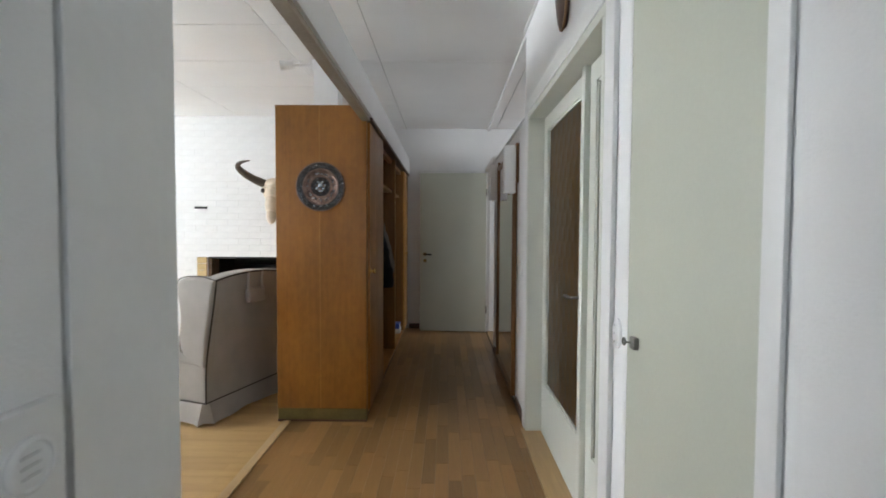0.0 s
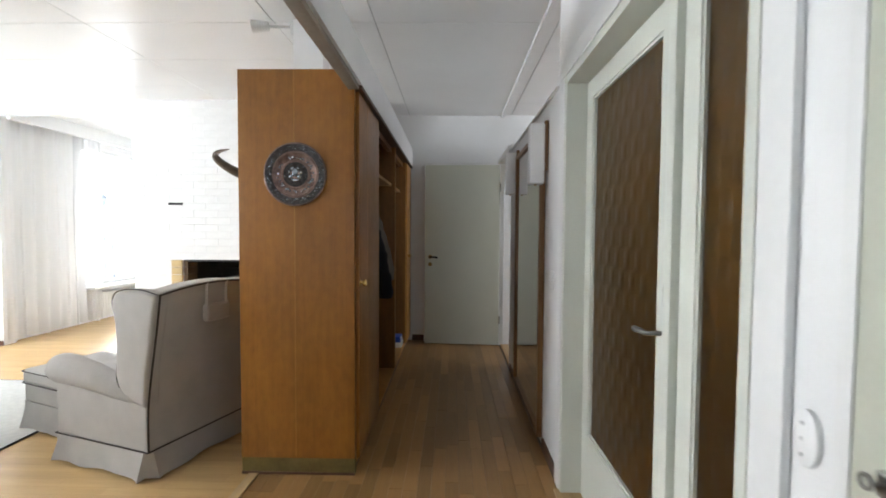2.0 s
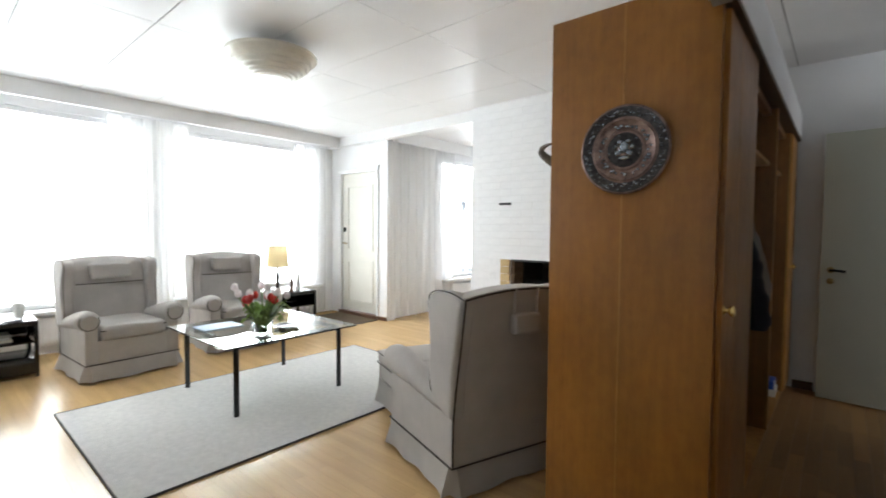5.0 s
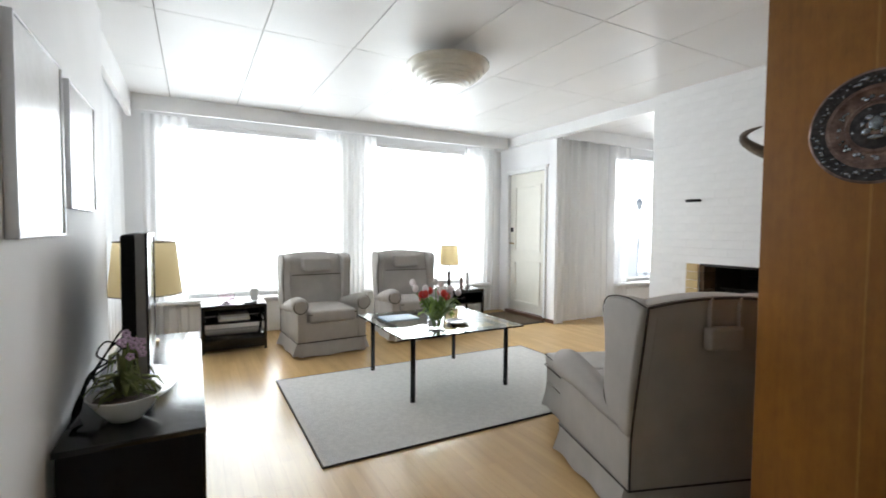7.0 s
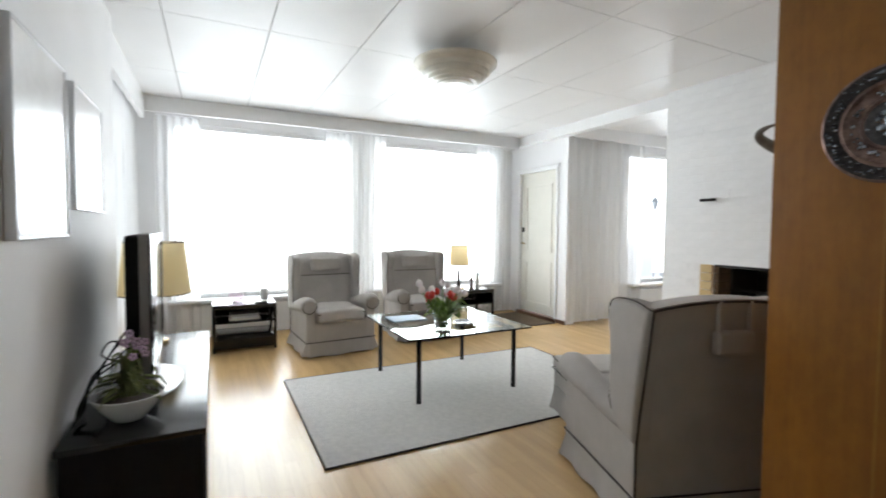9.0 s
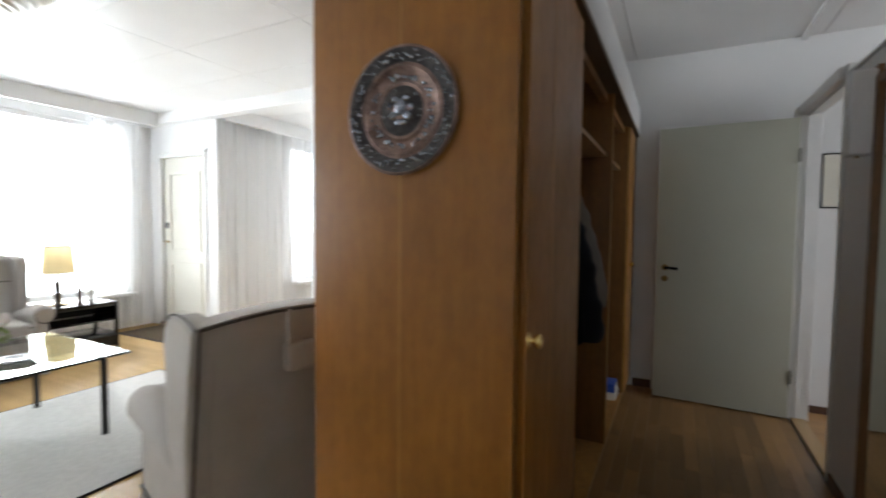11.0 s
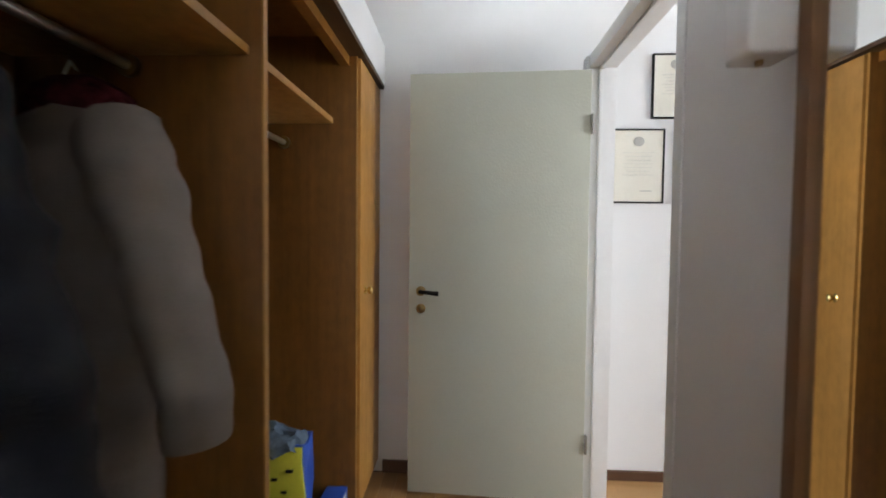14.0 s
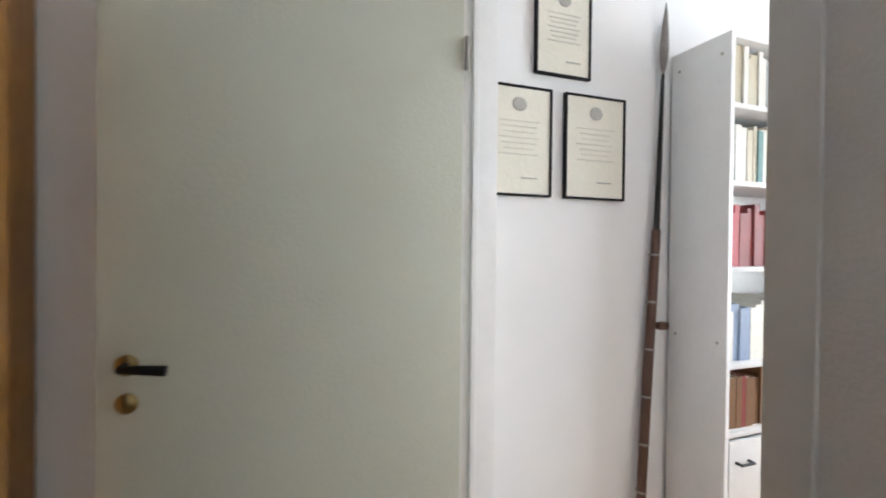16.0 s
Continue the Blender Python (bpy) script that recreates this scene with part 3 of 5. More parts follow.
closet_door = tagged(thing("door_closet", "flat sage green closet door with a key in its lock", "door"), kind="structure")
part("leaf", box(0.634, 0.655, 0.642, 1.198, 0.015, 2.385, 0.003), SAGE, closet_door)
lock = part("lock", box(0.618, 0.634, 1.115, 1.145, 0.978, 1.012, 0.004), OLD_STEEL, closet_door, "small steel rim lock")
ring = tube([(0.602, 1.140 + 0.009 * math.cos(a), 0.998 + 0.009 * math.sin(a)) for a in np.linspace(0, 6.28, 13)], 0.003, 6)
tube([(0.618, 1.132, 0.996), (0.603, 1.134, 0.998)], 0.003, 6, ring)
part("key", ring, OLD_STEEL, lock)
part("casing", box(0.628, 0.639, 0.585, 0.637, 0, 2.45, 0.005), WHITE_TRIM, closet_door)
part("casing", box(0.636, 0.6395, 1.203, 1.23, 0, 2.45, 0.001), WHITE_TRIM, closet_door)

garden_door = tagged(thing("door_garden", "closed white panelled garden door with brass lock", "door"), kind="structure")
part("leaf", box(-5.955, -5.125, 5.56, 5.60, 0.06, 2.13, 0.003), CREAM_PAINT, garden_door)
for z0, z1 in ((0.18, 0.82), (0.96, 1.95)):
    b = boxes([(-5.84, -5.24, 5.545, 5.56, z0, z0 + 0.03), (-5.84, -5.24, 5.545, 5.56, z1 - 0.03, z1), (-5.84, -5.81, 5.545, 5.56, z0 + 0.03, z1 - 0.03), (-5.27, -5.24, 5.545, 5.56, z0 + 0.03, z1 - 0.03)])
    part("panel_moulding", b, CREAM_PAINT, garden_door, smooth=False)
part("frame", boxes([(-5.99, -5.957, 5.51, 5.62, 0, 2.17), (-5.123, -5.09, 5.51, 5.62, 0, 2.17), (-5.957, -5.123, 5.51, 5.62, 2.132, 2.17)]), WHITE_TRIM, garden_door, smooth=False)
part("ledge", box(-6.0, -5.06, 5.50, 5.53, 2.172, 2.2, 0.003), WHITE_TRIM, garden_door)
part("door_handle", tube([(-5.90, 5.56, 1.08), (-5.90, 5.515, 1.08), (-5.80, 5.51, 1.075)], 0.011, 8), BRASS, garden_door)
part("lock", box(-5.93, -5.88, 5.545, 5.56, 1.25, 1.32, 0.004), BLACK_MATT, garden_door)
part("threshold", box(-5.99, -5.09, 5.49, 5.66, -0.01, 0.05, 0.004), BASE_WOOD, garden_door)


def window(name, at, turn, width, z0, z1, label, mullions=()):
    """A window unit with frame, sill and panes; local x runs along the wall, y outward."""
    w = tagged(thing(name, label, "window", at, turn), kind="structure")
    part("window_frame", boxes([(0, 0.05, 0.02, 0.1, z0, z1), (width - 0.05, width, 0.02, 0.1, z0, z1), (0.05, width - 0.05, 0.02, 0.1, z0, z0 + 0.05), (0.05, width - 0.05, 0.02, 0.1, z1 - 0.05, z1)]), WHITE_TRIM, w, smooth=False)
    pane = part("pane", box(0.05, width - 0.05, 0.05, 0.056, z0 + 0.05, z1 - 0.05), CLEAR, w, smooth=False)
    pane.visible_shadow = False
    part("window_sill", box(-0.04, width + 0.04, -0.2, 0.03, z0 - 0.035, z0, 0.006), WHITE_TRIM, w)
    return w


window("window_1", (-6.2, 0.86, 0), 90, 2.09, 0.46, 2.47, "wide white-framed window onto the bright garden")
window("window_2", (-6.2, 3.22, 0), 90, 1.98, 0.46, 2.47, "wide white-framed window onto the bright garden")
window("window_3", (-5.0, 6.75, 0), 90, 1.6, 0.5, 2.45, "white-framed alcove window onto the snowy garden")
window("window_4", (-4.0, 0.30, 0), 180, 1.7, 0.5, 2.45, "white-framed side window behind curtains")
# Added unseen window round the hall fill light.
window("fill_window", (0.62, -1.7, 0), 180, 1.02, 1.0, 2.3, "unseen white-framed window added behind the start of the hall")
# Invented opening for the vestibule fill, out of view.
window("vestibule_fill_window", (2.2, 2.45, 0), -90, 0.7, 1.05, 2.15, "unseen narrow window added in the vestibule")
window("window_5", (3.54, 5.45, 0), -90, 1.5, 0.85, 2.2, "white-framed study window")


def curtain(name, a, b, z0, z1, mat, label, fold=0.11, depth=0.035, seed=1):
    """A hanging cloth with uneven folds from a to b."""
    rnd = random.Random(seed)
    ax, ay = a
    dx, dy = b[0] - ax, b[1] - ay
    length = math.hypot(dx, dy)
    nx, ny = -dy / length, dx / length
    cols, rows = max(24, int(length / 0.012)), 10
    waves = [(2 * math.pi / (fold * rnd.uniform(0.7, 1.5)), rnd.uniform(0, 6), rnd.uniform(0.4, 1)) for _ in range(3)]
    bm = bmesh.new()
    grid = []
    for j in range(rows + 1):
        v = j / rows
        row = []
        for i in range(cols + 1):
            s = length * i / cols
            off = sum(k * math.sin(w * s + p + 0.25 * math.sin(3 * v + p)) for w, p, k in waves) / 2
            amp = depth * (0.55 + 0.6 * (1 - v))
            slip = 0.012 * math.sin(5 * v + s * 9) * (1 - v)
            row.append(bm.verts.new((ax + dx * i / cols + nx * off * amp + dx / length * slip, ay + dy * i / cols + ny * off * amp + dy / length * slip, z0 + (z1 - z0) * v + (0.012 * off if j == 0 else 0))))
        grid.append(row)
    for p, q in zip(grid, grid[1:]):
        for i in range(cols):
            bm.faces.new((p[i], p[i + 1], q[i + 1], q[i]))
    return solid(name, bm, mat, label, "curtain", "curtains")


curtain("sheer_curtain", (-6.12, 0.72), (-6.12, 1.16), 0.04, 2.52, SHEER, "sheer white curtain gathered beside the window", seed=2)
curtain("sheer_curtain", (-6.12, 2.58), (-6.12, 2.94), 0.04, 2.52, SHEER, "sheer white curtain gathered between two windows", seed=3)
curtain("curtain", (-6.095, 2.92), (-6.095, 3.40), 0.04, 2.52, CURTAIN, "white curtain gathered between two windows", 0.09, seed=4)
curtain("sheer_curtain", (-6.12, 4.8), (-6.12, 5.36), 0.04, 2.52, SHEER, "sheer white curtain beside the garden door", seed=5)
curtain("curtain", (-3.9, 0.56), (-5.9, 0.56), 0.04, 2.5, CURTAIN, "white curtain closed over the side window", 0.12, seed=6)
curtain("curtain", (-4.90, 5.56), (-4.90, 6.5), 0.04, 2.54, CURTAIN, "white full-length curtain at the alcove opening", 0.2, 0.06, seed=7)
curtain("sheer_curtain", (-4.90, 6.42), (-4.90, 6.98), 0.04, 2.54, SHEER, "sheer white curtain at the alcove window", 0.1, seed=8)


def radiator(at, turn, width, height):
    r = thing("radiator", "white ribbed panel radiator under the window sill", "radiator", at, turn, "radiators")
    part("panel", box(0, width, 0, 0.05, 0.10, 0.10 + height, 0.008), WHITE_TRIM, r)
    bm = bmesh.new()
    for k in range(int(width / 0.05)):
        cuboid(bm, 0.012 + k * 0.05, 0.042 + k * 0.05, -0.008, 0.001, 0.12, 0.08 + height)
    part("ribs", bm, WHITE_TRIM, r, smooth=False)
    for x in (0.1, width - 0.1):
        part("foot", box(x - 0.012, x + 0.012, 0.01, 0.04, 0, 0.1), WHITE_TRIM, r)


radiator((-6.12, 0.95, 0), 90, 1.9, 0.28)
radiator((-6.12, 3.3, 0), 90, 1.8, 0.28)
radiator((-4.93, 6.85, 0), 90, 1.4, 0.3)

# ---- wardrobe wall ----
ward = thing("wardrobe", "built-in oak veneer wardrobe with open coat bays", "wardrobe", (0, 0, 0))
WX0, WX1 = -1.04, -0.43
part("end_panel", box(WX0, WX1, 2.95, 2.985, 0.09, 2.14, 0.003), VENEER, ward)
part("veneer_joint", box(-0.748, -0.742, 2.9492, 2.9502, 0.095, 2.135), VENEER_PALE, ward, "pale worn joint between two veneer leaves")
# Dark strip draws the shadow gap under the end panel.
part("base_strip", box(WX0 + 0.001, WX1 - 0.001, 2.950, 2.9535, 0.0, 0.014), BASE_WOOD, ward, "dark strip for the shadow gap at the floor")
part("plinth", box(WX0 + 0.003, WX1 - 0.003, 2.954, 3.0, 0.0, 0.088), PLINTH, ward, "worn green-stained plinth")
part("back", box(WX0, WX0 + 0.015, 2.986, 5.995, 0.0, 2.14), VENEER_SHADED, ward)
part("top", box(WX0, WX1 - 0.05, 2.986, 5.995, 2.125, 2.14), VENEER_SHADED, ward)
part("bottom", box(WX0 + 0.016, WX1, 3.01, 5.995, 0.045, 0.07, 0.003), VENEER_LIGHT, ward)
part("kick", box(WX1 - 0.03, WX1 - 0.012, 3.01, 5.995, 0.0, 0.044), BASE_WOOD, ward)
for y in (3.63, 4.64, 5.55):
    part("divider", box(WX0 + 0.016, WX1, y - 0.011, y + 0.011, 0.071, 2.124, 0.002), VENEER_SHADED, ward)
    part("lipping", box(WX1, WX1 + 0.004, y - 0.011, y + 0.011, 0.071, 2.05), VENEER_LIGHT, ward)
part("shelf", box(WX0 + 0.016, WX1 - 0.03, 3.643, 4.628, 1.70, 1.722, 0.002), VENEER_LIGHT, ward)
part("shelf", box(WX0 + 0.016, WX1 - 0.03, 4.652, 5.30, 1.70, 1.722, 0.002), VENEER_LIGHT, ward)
for y0, y1 in ((3.643, 4.628), (4.652, 5.538)):
    rod = part("rod", tube([(-0.74, y0, 1.675), (-0.74, y1, 1.675)], 0.012, 12), STEEL, ward, "steel clothes rail")
    for y in (y0 + 0.008, y1 - 0.008):
        part("rod_socket", tube([(-0.74, y - 0.008, 1.675), (-0.74, y + 0.008, 1.675)], 0.026, 14), BRASS, rod)
part("head_rail", box(-0.50, -0.392, 2.955, 5.995, 2.04, 2.059), RAIL_WOOD, ward, "dark wooden head rail")
part("inner_rail", box(-0.50, -0.46, 2.986, 5.995, 2.0, 2.04), VENEER, ward)


def cabinet_door(y0, y1, knob_y, knob_z, mat):
    d = part("door", box(WX1 - 0.004, WX1 + 0.018, y0, y1, 0.075, 2.035, 0.003), mat, ward)
    bm = lathe([(0.0165, 0), (0.0165, 0.002), (0.012, 0.005), (0.0055, 0.007), (0.0055, 0.014), (0.012, 0.019), (0.0155, 0.026), (0.014, 0.032), (0.008, 0.036), (0.001, 0.037)], 20)
    bmesh.ops.scale(bm, vec=(1.25, 0.85, 1), verts=bm.verts)
    bmesh.ops.transform(bm, matrix=Matrix.Translation((WX1 + 0.018, knob_y, knob_z)) @ Matrix.Rotation(radians(90), 4, "Y"), verts=bm.verts)
    part("knob", bm, KNOB_BRASS, d, "brass knob")
    if y1 < 4:
        part("veneer_joint", box(WX1 + 0.0175, WX1 + 0.0188, 3.219, 3.241, 0.09, 2.02), VENEER_PALE, d)


cabinet_door(2.99, 3.64, 3.005, 1.028, VENEER)
cabinet_door(5.55, 5.992, 5.64, 1.03, VENEER_LIGHT)

# ---- copper plate ----
plate = thing("wall_plate", "embossed dark copper plate hung on the wardrobe end", "wall plate")


def disc(bm, at):
    bmesh.ops.transform(bm, matrix=Matrix.Translation(at) @ Matrix.Rotation(radians(90), 4, "X"), verts=bm.verts)
    return bm


PC = (-0.735, 2.949, 1.597)
part("dish", disc(lathe([(0.14, 0.0), (0.163, 0.010), (0.165, 0.016), (0.160, 0.019), (0.120, 0.012), (0.112, 0.016), (0.105, 0.010), (0.078, 0.006), (0.072, 0.011), (0.066, 0.008), (0.045, 0.012), (0.02, 0.016), (0.002, 0.017)], 64), PC), COPPER, plate)
for r0, r1, h0, h1 in ((0.122, 0.157, 0.0128, 0.0188), (0.024, 0.064, 0.0158, 0.0092)):
    ground = bmesh.new()
    rings = [[ground.verts.new((r * math.cos(a), r * math.sin(a), h + dz)) for a in (2 * math.pi * k / 64 for k in range(64))] for r, h, dz in ((r0, h0, 0), (r1, h1, 0), (r1, h1, 0.0012), (r0, h0, 0.0012))]
    for p, q in zip(rings, rings[1:] + rings[:1]):
        for k in range(64):
            ground.faces.new((p[k], p[(k + 1) % 64], q[(k + 1) % 64], q[k]))
    part("ground_ring", disc(ground, PC), COPPER_GROUND, plate, "dark ground between the reliefs")
bm = bmesh.new()
rnd = random.Random(4)
for k in range(90):
    a, r = k * math.pi / 45, 0.139 + rnd.uniform(-0.012, 0.012)
    ball((r * math.cos(a), r * math.sin(a), 0.0165), (rnd.uniform(0.003, 0.008), rnd.uniform(0.003, 0.008), 0.005), 8, bm)
tagged(part("rim_relief", disc(bm, PC), COPPER_HIGHLIT, plate, "embossed rim with highlights in its colour"), kind="stuff")
bm = bmesh.new()
for k in range(70):
    a, r = rnd.uniform(0, 6.28), rnd.choice((0.09, 0.094, 0.085, 0.056, 0.05))
    ball((r * math.cos(a), r * math.sin(a), 0.0085), (rnd.uniform(0.003, 0.008), rnd.uniform(0.003, 0.008), 0.004), 8, bm)
tagged(part("ring_relief", disc(bm, PC), COPPER_HIGHLIT, plate), kind="stuff")
bm = bmesh.new()
for x, y, a, b in ((0, 0.008, 0.02, 0.026), (-0.022, -0.012, 0.014, 0.012), (0.02, -0.014, 0.013, 0.014), (0, -0.03, 0.02, 0.009), (0.014, 0.03, 0.012, 0.009), (-0.016, 0.028, 0.012, 0.01), (0.03, 0.008, 0.009, 0.012), (-0.03, 0.012, 0.008, 0.011)):
    ball((x, y, 0.014), (a, b, 0.007), 10, bm)
part("boss", disc(bm, PC), COPPER_HIGHLIT, plate)


# ---- coats and things in the wardrobe ----
def coat(name, at, turn, mat, label, length, bulge, half=0.23, sleeve_end=0.62, hood=None, seed=1):
    rnd = random.Random(seed)
    c = thing(name, label, "coat", at, turn, "coats on the rail")
    bm = bmesh.new()
    rings, n, m = [], 90, 28
    for j in range(n + 1):
        v = j / n
        z = -length * v
        w = half * (0.30 + 0.70 * min(1, v / 0.10) ** 0.6) * (1 + 0.14 * v)
        t = 0.085 * (0.5 + 0.5 * min(1, v / 0.12)) * (1 + 0.25 * v)
        q = 1 + bulge * abs(math.sin(v * length * 34)) ** 0.6 + 0.03 * math.sin(7 * v + seed)
        rings.append([bm.verts.new((w * math.copysign(abs(math.cos(a)) ** 0.8, math.cos(a)) * q, t * math.sin(a) * q * (1 + 0.12 * math.sin(3 * a + 6 * v)), z)) for a in (2 * math.pi * k / m for k in range(m))])
    for a, b in zip(rings, rings[1:]):
        for k in range(m):
            bm.faces.new((a[k], a[(k + 1) % m], b[(k + 1) % m], b[k]))
    bm.faces.new(rings[0][::-1])
    bm.faces.new(rings[-1])
    for v in bm.verts:
        v.co += 0.022 * Vector(noise.noise_vector(Vector((v.co.x * 5, v.co.y * 5, v.co.z * 9 + seed * 3)))) + 0.003 * Vector(noise.noise_vector(v.co * 14))
    part("body", bm, mat, c)
    for s in (-1, 1):
        pts, rad = [], []
        for k in range(60):
            v = k / 59
            pts.append((s * (half * 0.72 + 0.20 * math.sin(v * 1.5)), -0.05 * math.sin(v * 2.2), -0.05 - sleeve_end * v))
            rad.append((0.082 - 0.022 * v) * (1 + bulge * 1.3 * abs(math.sin(v * sleeve_end * 36)) ** 0.6))
        bm = tube(pts, rad, 16)
        for v in bm.verts:
            v.co += 0.016 * Vector(noise.noise_vector(Vector((v.co.x * 6, v.co.y * 6, v.co.z * 13 + seed)))) + 0.003 * Vector(noise.noise_vector(v.co * 15))
        part("sleeve", bm, mat, c)
    if hood:
        bm = ball((0, 0.03, 0.0), (0.12, 0.075, 0.075), 16)
        for v in bm.verts:
            v.co *= 1 + 0.14 * noise.noise(v.co * 22)
        part("hood", bm, hood, c)
    part("hanger", tube([(0, 0, 0.01), (0, 0, 0.07), (0.015, 0, 0.095), (0.03, 0, 0.075)], 0.003, 6), STEEL, c)


coat("wool_coat", (-0.79, 3.80, 1.52), 3, COAT_BLACK, "black winter coat hanging beside the others", 0.95, 0.0, 0.17, 0.62, None, 8)
coat("puffer_jacket", (-0.785, 4.12, 1.54), 5, NAVY, "navy quilted jacket with grey hood on a hanger", 0.84, 0.06, 0.19, 0.70, GREY_HOOD, 3)
coat("quilted_coat", (-0.795, 4.51, 1.55), -6, GREY_COAT, "grey-brown quilted coat with dark red scarf", 0.90, 0.03, 0.18, 0.61, PLAID, 5)
bm = bmesh.new()
for k in range(16):
    a = k * 0.39
    cuboid(bm, -0.60 + 0.11 * math.cos(a) - 0.03, -0.60 + 0.11 * math.cos(a) + 0.03, 3.9 + 0.13 * math.sin(a) - 0.03, 3.9 + 0.13 * math.sin(a) + 0.03, 0.071, 0.30 + 0.05 * math.sin(k * 2.1), 0.018)
solid("folded_blanket", bm, GREY_HOOD, "pale folded blanket under the coats", "blanket")

bag = thing("shopping_bag", "blue and yellow plastic shopping bag in the wardrobe", "bag", (-0.715, 5.335, 0.071), 4)


def bag_side(x0, x1, y0, y1, h, seed):
    bm = box(x0, x1, y0, y1, 0, h, 0.004)
    bmesh.ops.subdivide_edges(bm, edges=bm.edges, cuts=5, use_grid_fill=True)
    for v in bm.verts:
        f = v.co.z / h
        v.co.x += 0.03 * f * noise.noise(Vector((v.co.y * 9, v.co.z * 7, seed)))
        v.co.y += 0.03 * f * noise.noise(Vector((v.co.x * 9, v.co.z * 7, seed + 5)))
        v.co.z += 0.03 * f * noise.noise(Vector((v.co.x * 14, v.co.y * 14, seed + 9)))
    return bm


part("front", bag_side(-0.13, 0.145, -0.066, 0.07, 0.405, 1), BLUE, bag)
part("side", bag_side(-0.14, 0.147, -0.085, -0.067, 0.40, 2), YELLOW, bag, "yellow printed side")
rnd = random.Random(17)
for k in range(18):
    x, z = -0.11 + 0.23 * ((k * 0.618) % 1), 0.05 + 0.29 * (k + 0.5) / 18
    part("print_spot", box(x - rnd.uniform(0.009, 0.016), x + rnd.uniform(0.009, 0.016), -0.091, -0.084, z - 0.006, z + 0.006, 0.002), BLACK_MATT, bag)
bm = ball((0.0, -0.025, 0.405), (0.14, 0.095, 0.055), 22)
for v in bm.verts:
    v.co += 0.035 * Vector(noise.noise_vector(v.co * 26))
part("cloth", bm, material("faded_denim", (0.10, 0.14, 0.19), 0.95, vary=0.4, scale=30, bump=0.6), bag, "crumpled faded cloth on top")

for x0, x1, y0, y1, z, h, mat, lab in ((-0.555, -0.45, 5.35, 5.535, 0.071, 0.05, PAPER, "white flat carton on the wardrobe floor"), (-0.55, -0.46, 5.36, 5.525, 0.122, 0.06, BLUE, "blue carton with pale print")):
    b = thing("carton", lab, "box", (0, 0, 0))
    part("body", box(x0, x1, y0, y1, z, z + h, 0.003), mat, b)
    part("print", box(x1, x1 + 0.001, y0 + 0.03, y1 - 0.03, z + 0.012, z + h - 0.012), INK if mat is PAPER else PAPER, b)

mop = thing("flat_mop", "blue flat mop standing upside down in the wardrobe", "mop")
part("pole", tube([(-0.805, 5.49, 0.072), (-0.945, 5.50, 1.15)], 0.010, 10), OLD_STEEL, mop)
MOP_TURN = Matrix.Translation((-0.968, 5.50, 1.285)) @ Matrix.Rotation(radians(-7), 4, "Y") @ Matrix.Rotation(radians(35), 4, "Z")
bm = extrude_outline([(-0.05, -0.205), (0.05, -0.205), (0.056, -0.18), (0.056, 0.06), (0.03, 0.20), (0.02, 0.212), (-0.02, 0.212), (-0.03, 0.20), (-0.056, 0.06), (-0.056, -0.18)], -0.011, 0.011, 0.004, 2)
bmesh.ops.transform(bm, matrix=MOP_TURN, verts=bm.verts)
head = part("head", bm, BLUE, mop, "blue plastic mop head")
for z0, z1, w in ((-0.02, 0.05, 0.034), (-0.095, -0.04, 0.03), (0.075, 0.115, 0.022)):
    bm = box(-w, w, -0.024, -0.011, z0, z1, 0.005)
    bmesh.ops.transform(bm, matrix=MOP_TURN, verts=bm.verts)
    part("clip", bm, material("deep_blue_plastic", (0.02, 0.05, 0.25), 0.4, vary=0.15) if z0 == -0.02 else bpy.data.materials["deep_blue_plastic"], head, "darker moulded clip")

# ---- mirror and hall fittings ----
mirror = thing("hall_mirror", "tall hall mirror in a narrow brown wooden frame", "mirror")
part("glass", box(0.618, 0.626, 3.365, 4.375, 0.09, 1.895), MIRROR, mirror, "silvered glass", smooth=False)
part("backing", box(0.627, 0.639, 3.36, 4.38, 0.08, 1.9), BASE_WOOD, mirror, smooth=False)
for y0, y1, z0, z1 in ((3.33, 3.364, 0.05, 1.93), (4.376, 4.41, 0.05, 1.93), (3.365, 4.375, 1.896, 1.93), (3.365, 4.375, 0.05, 0.089)):
    part("frame_bar", box(0.604, 0.638, y0, y1, z0, z1, 0.004), FRAME_WOOD, mirror)


def wall_lamp(y, z0, z1):
    w = thing("wall_lamp", "white opal wall lamp on a brown wooden bracket", "wall lamp", (0.639, y, 0), 0, "mirror lamps")
    part("bracket", box(-0.022, 0, -0.024, 0.024, z0 + 0.08, z1 + 0.02, 0.004), FRAME_WOOD, w, "brown wooden backplate")
    part("shade", box(-0.112, -0.024, -0.042, 0.042, z0, z1, 0.012, 3), OPAL_ACRYLIC, w, "opal acrylic shade")
    part("cap_nut", tube([(-0.07, 0, z0 - 0.008), (-0.07, 0, z0 + 0.004)], 0.007, 8), BRASS, w)


wall_lamp(3.29, 1.585, 1.935)
wall_lamp(4.455, 1.615, 1.965)

socket = thing("wall_socket", "white oval wall socket beside the glazed door", "socket")
bm = lathe([(0.034, 0), (0.034, 0.008), (0.028, 0.012), (0.01, 0.013)], 24)
bmesh.ops.transform(bm, matrix=Matrix.Translation((0.639, 1.277, 0.99)) @ Matrix.Rotation(radians(-90), 4, "Y") @ Matrix.Diagonal((1.35, 0.75, 1, 1)), verts=bm.verts)
part("plate", bm, WHITE_TRIM, socket)
for z in (0.965, 0.99, 1.015):
    part("hole", tube([(0.6245, 1.277, z), (0.628, 1.277, z)], 0.0035, 8), CANVAS, socket)

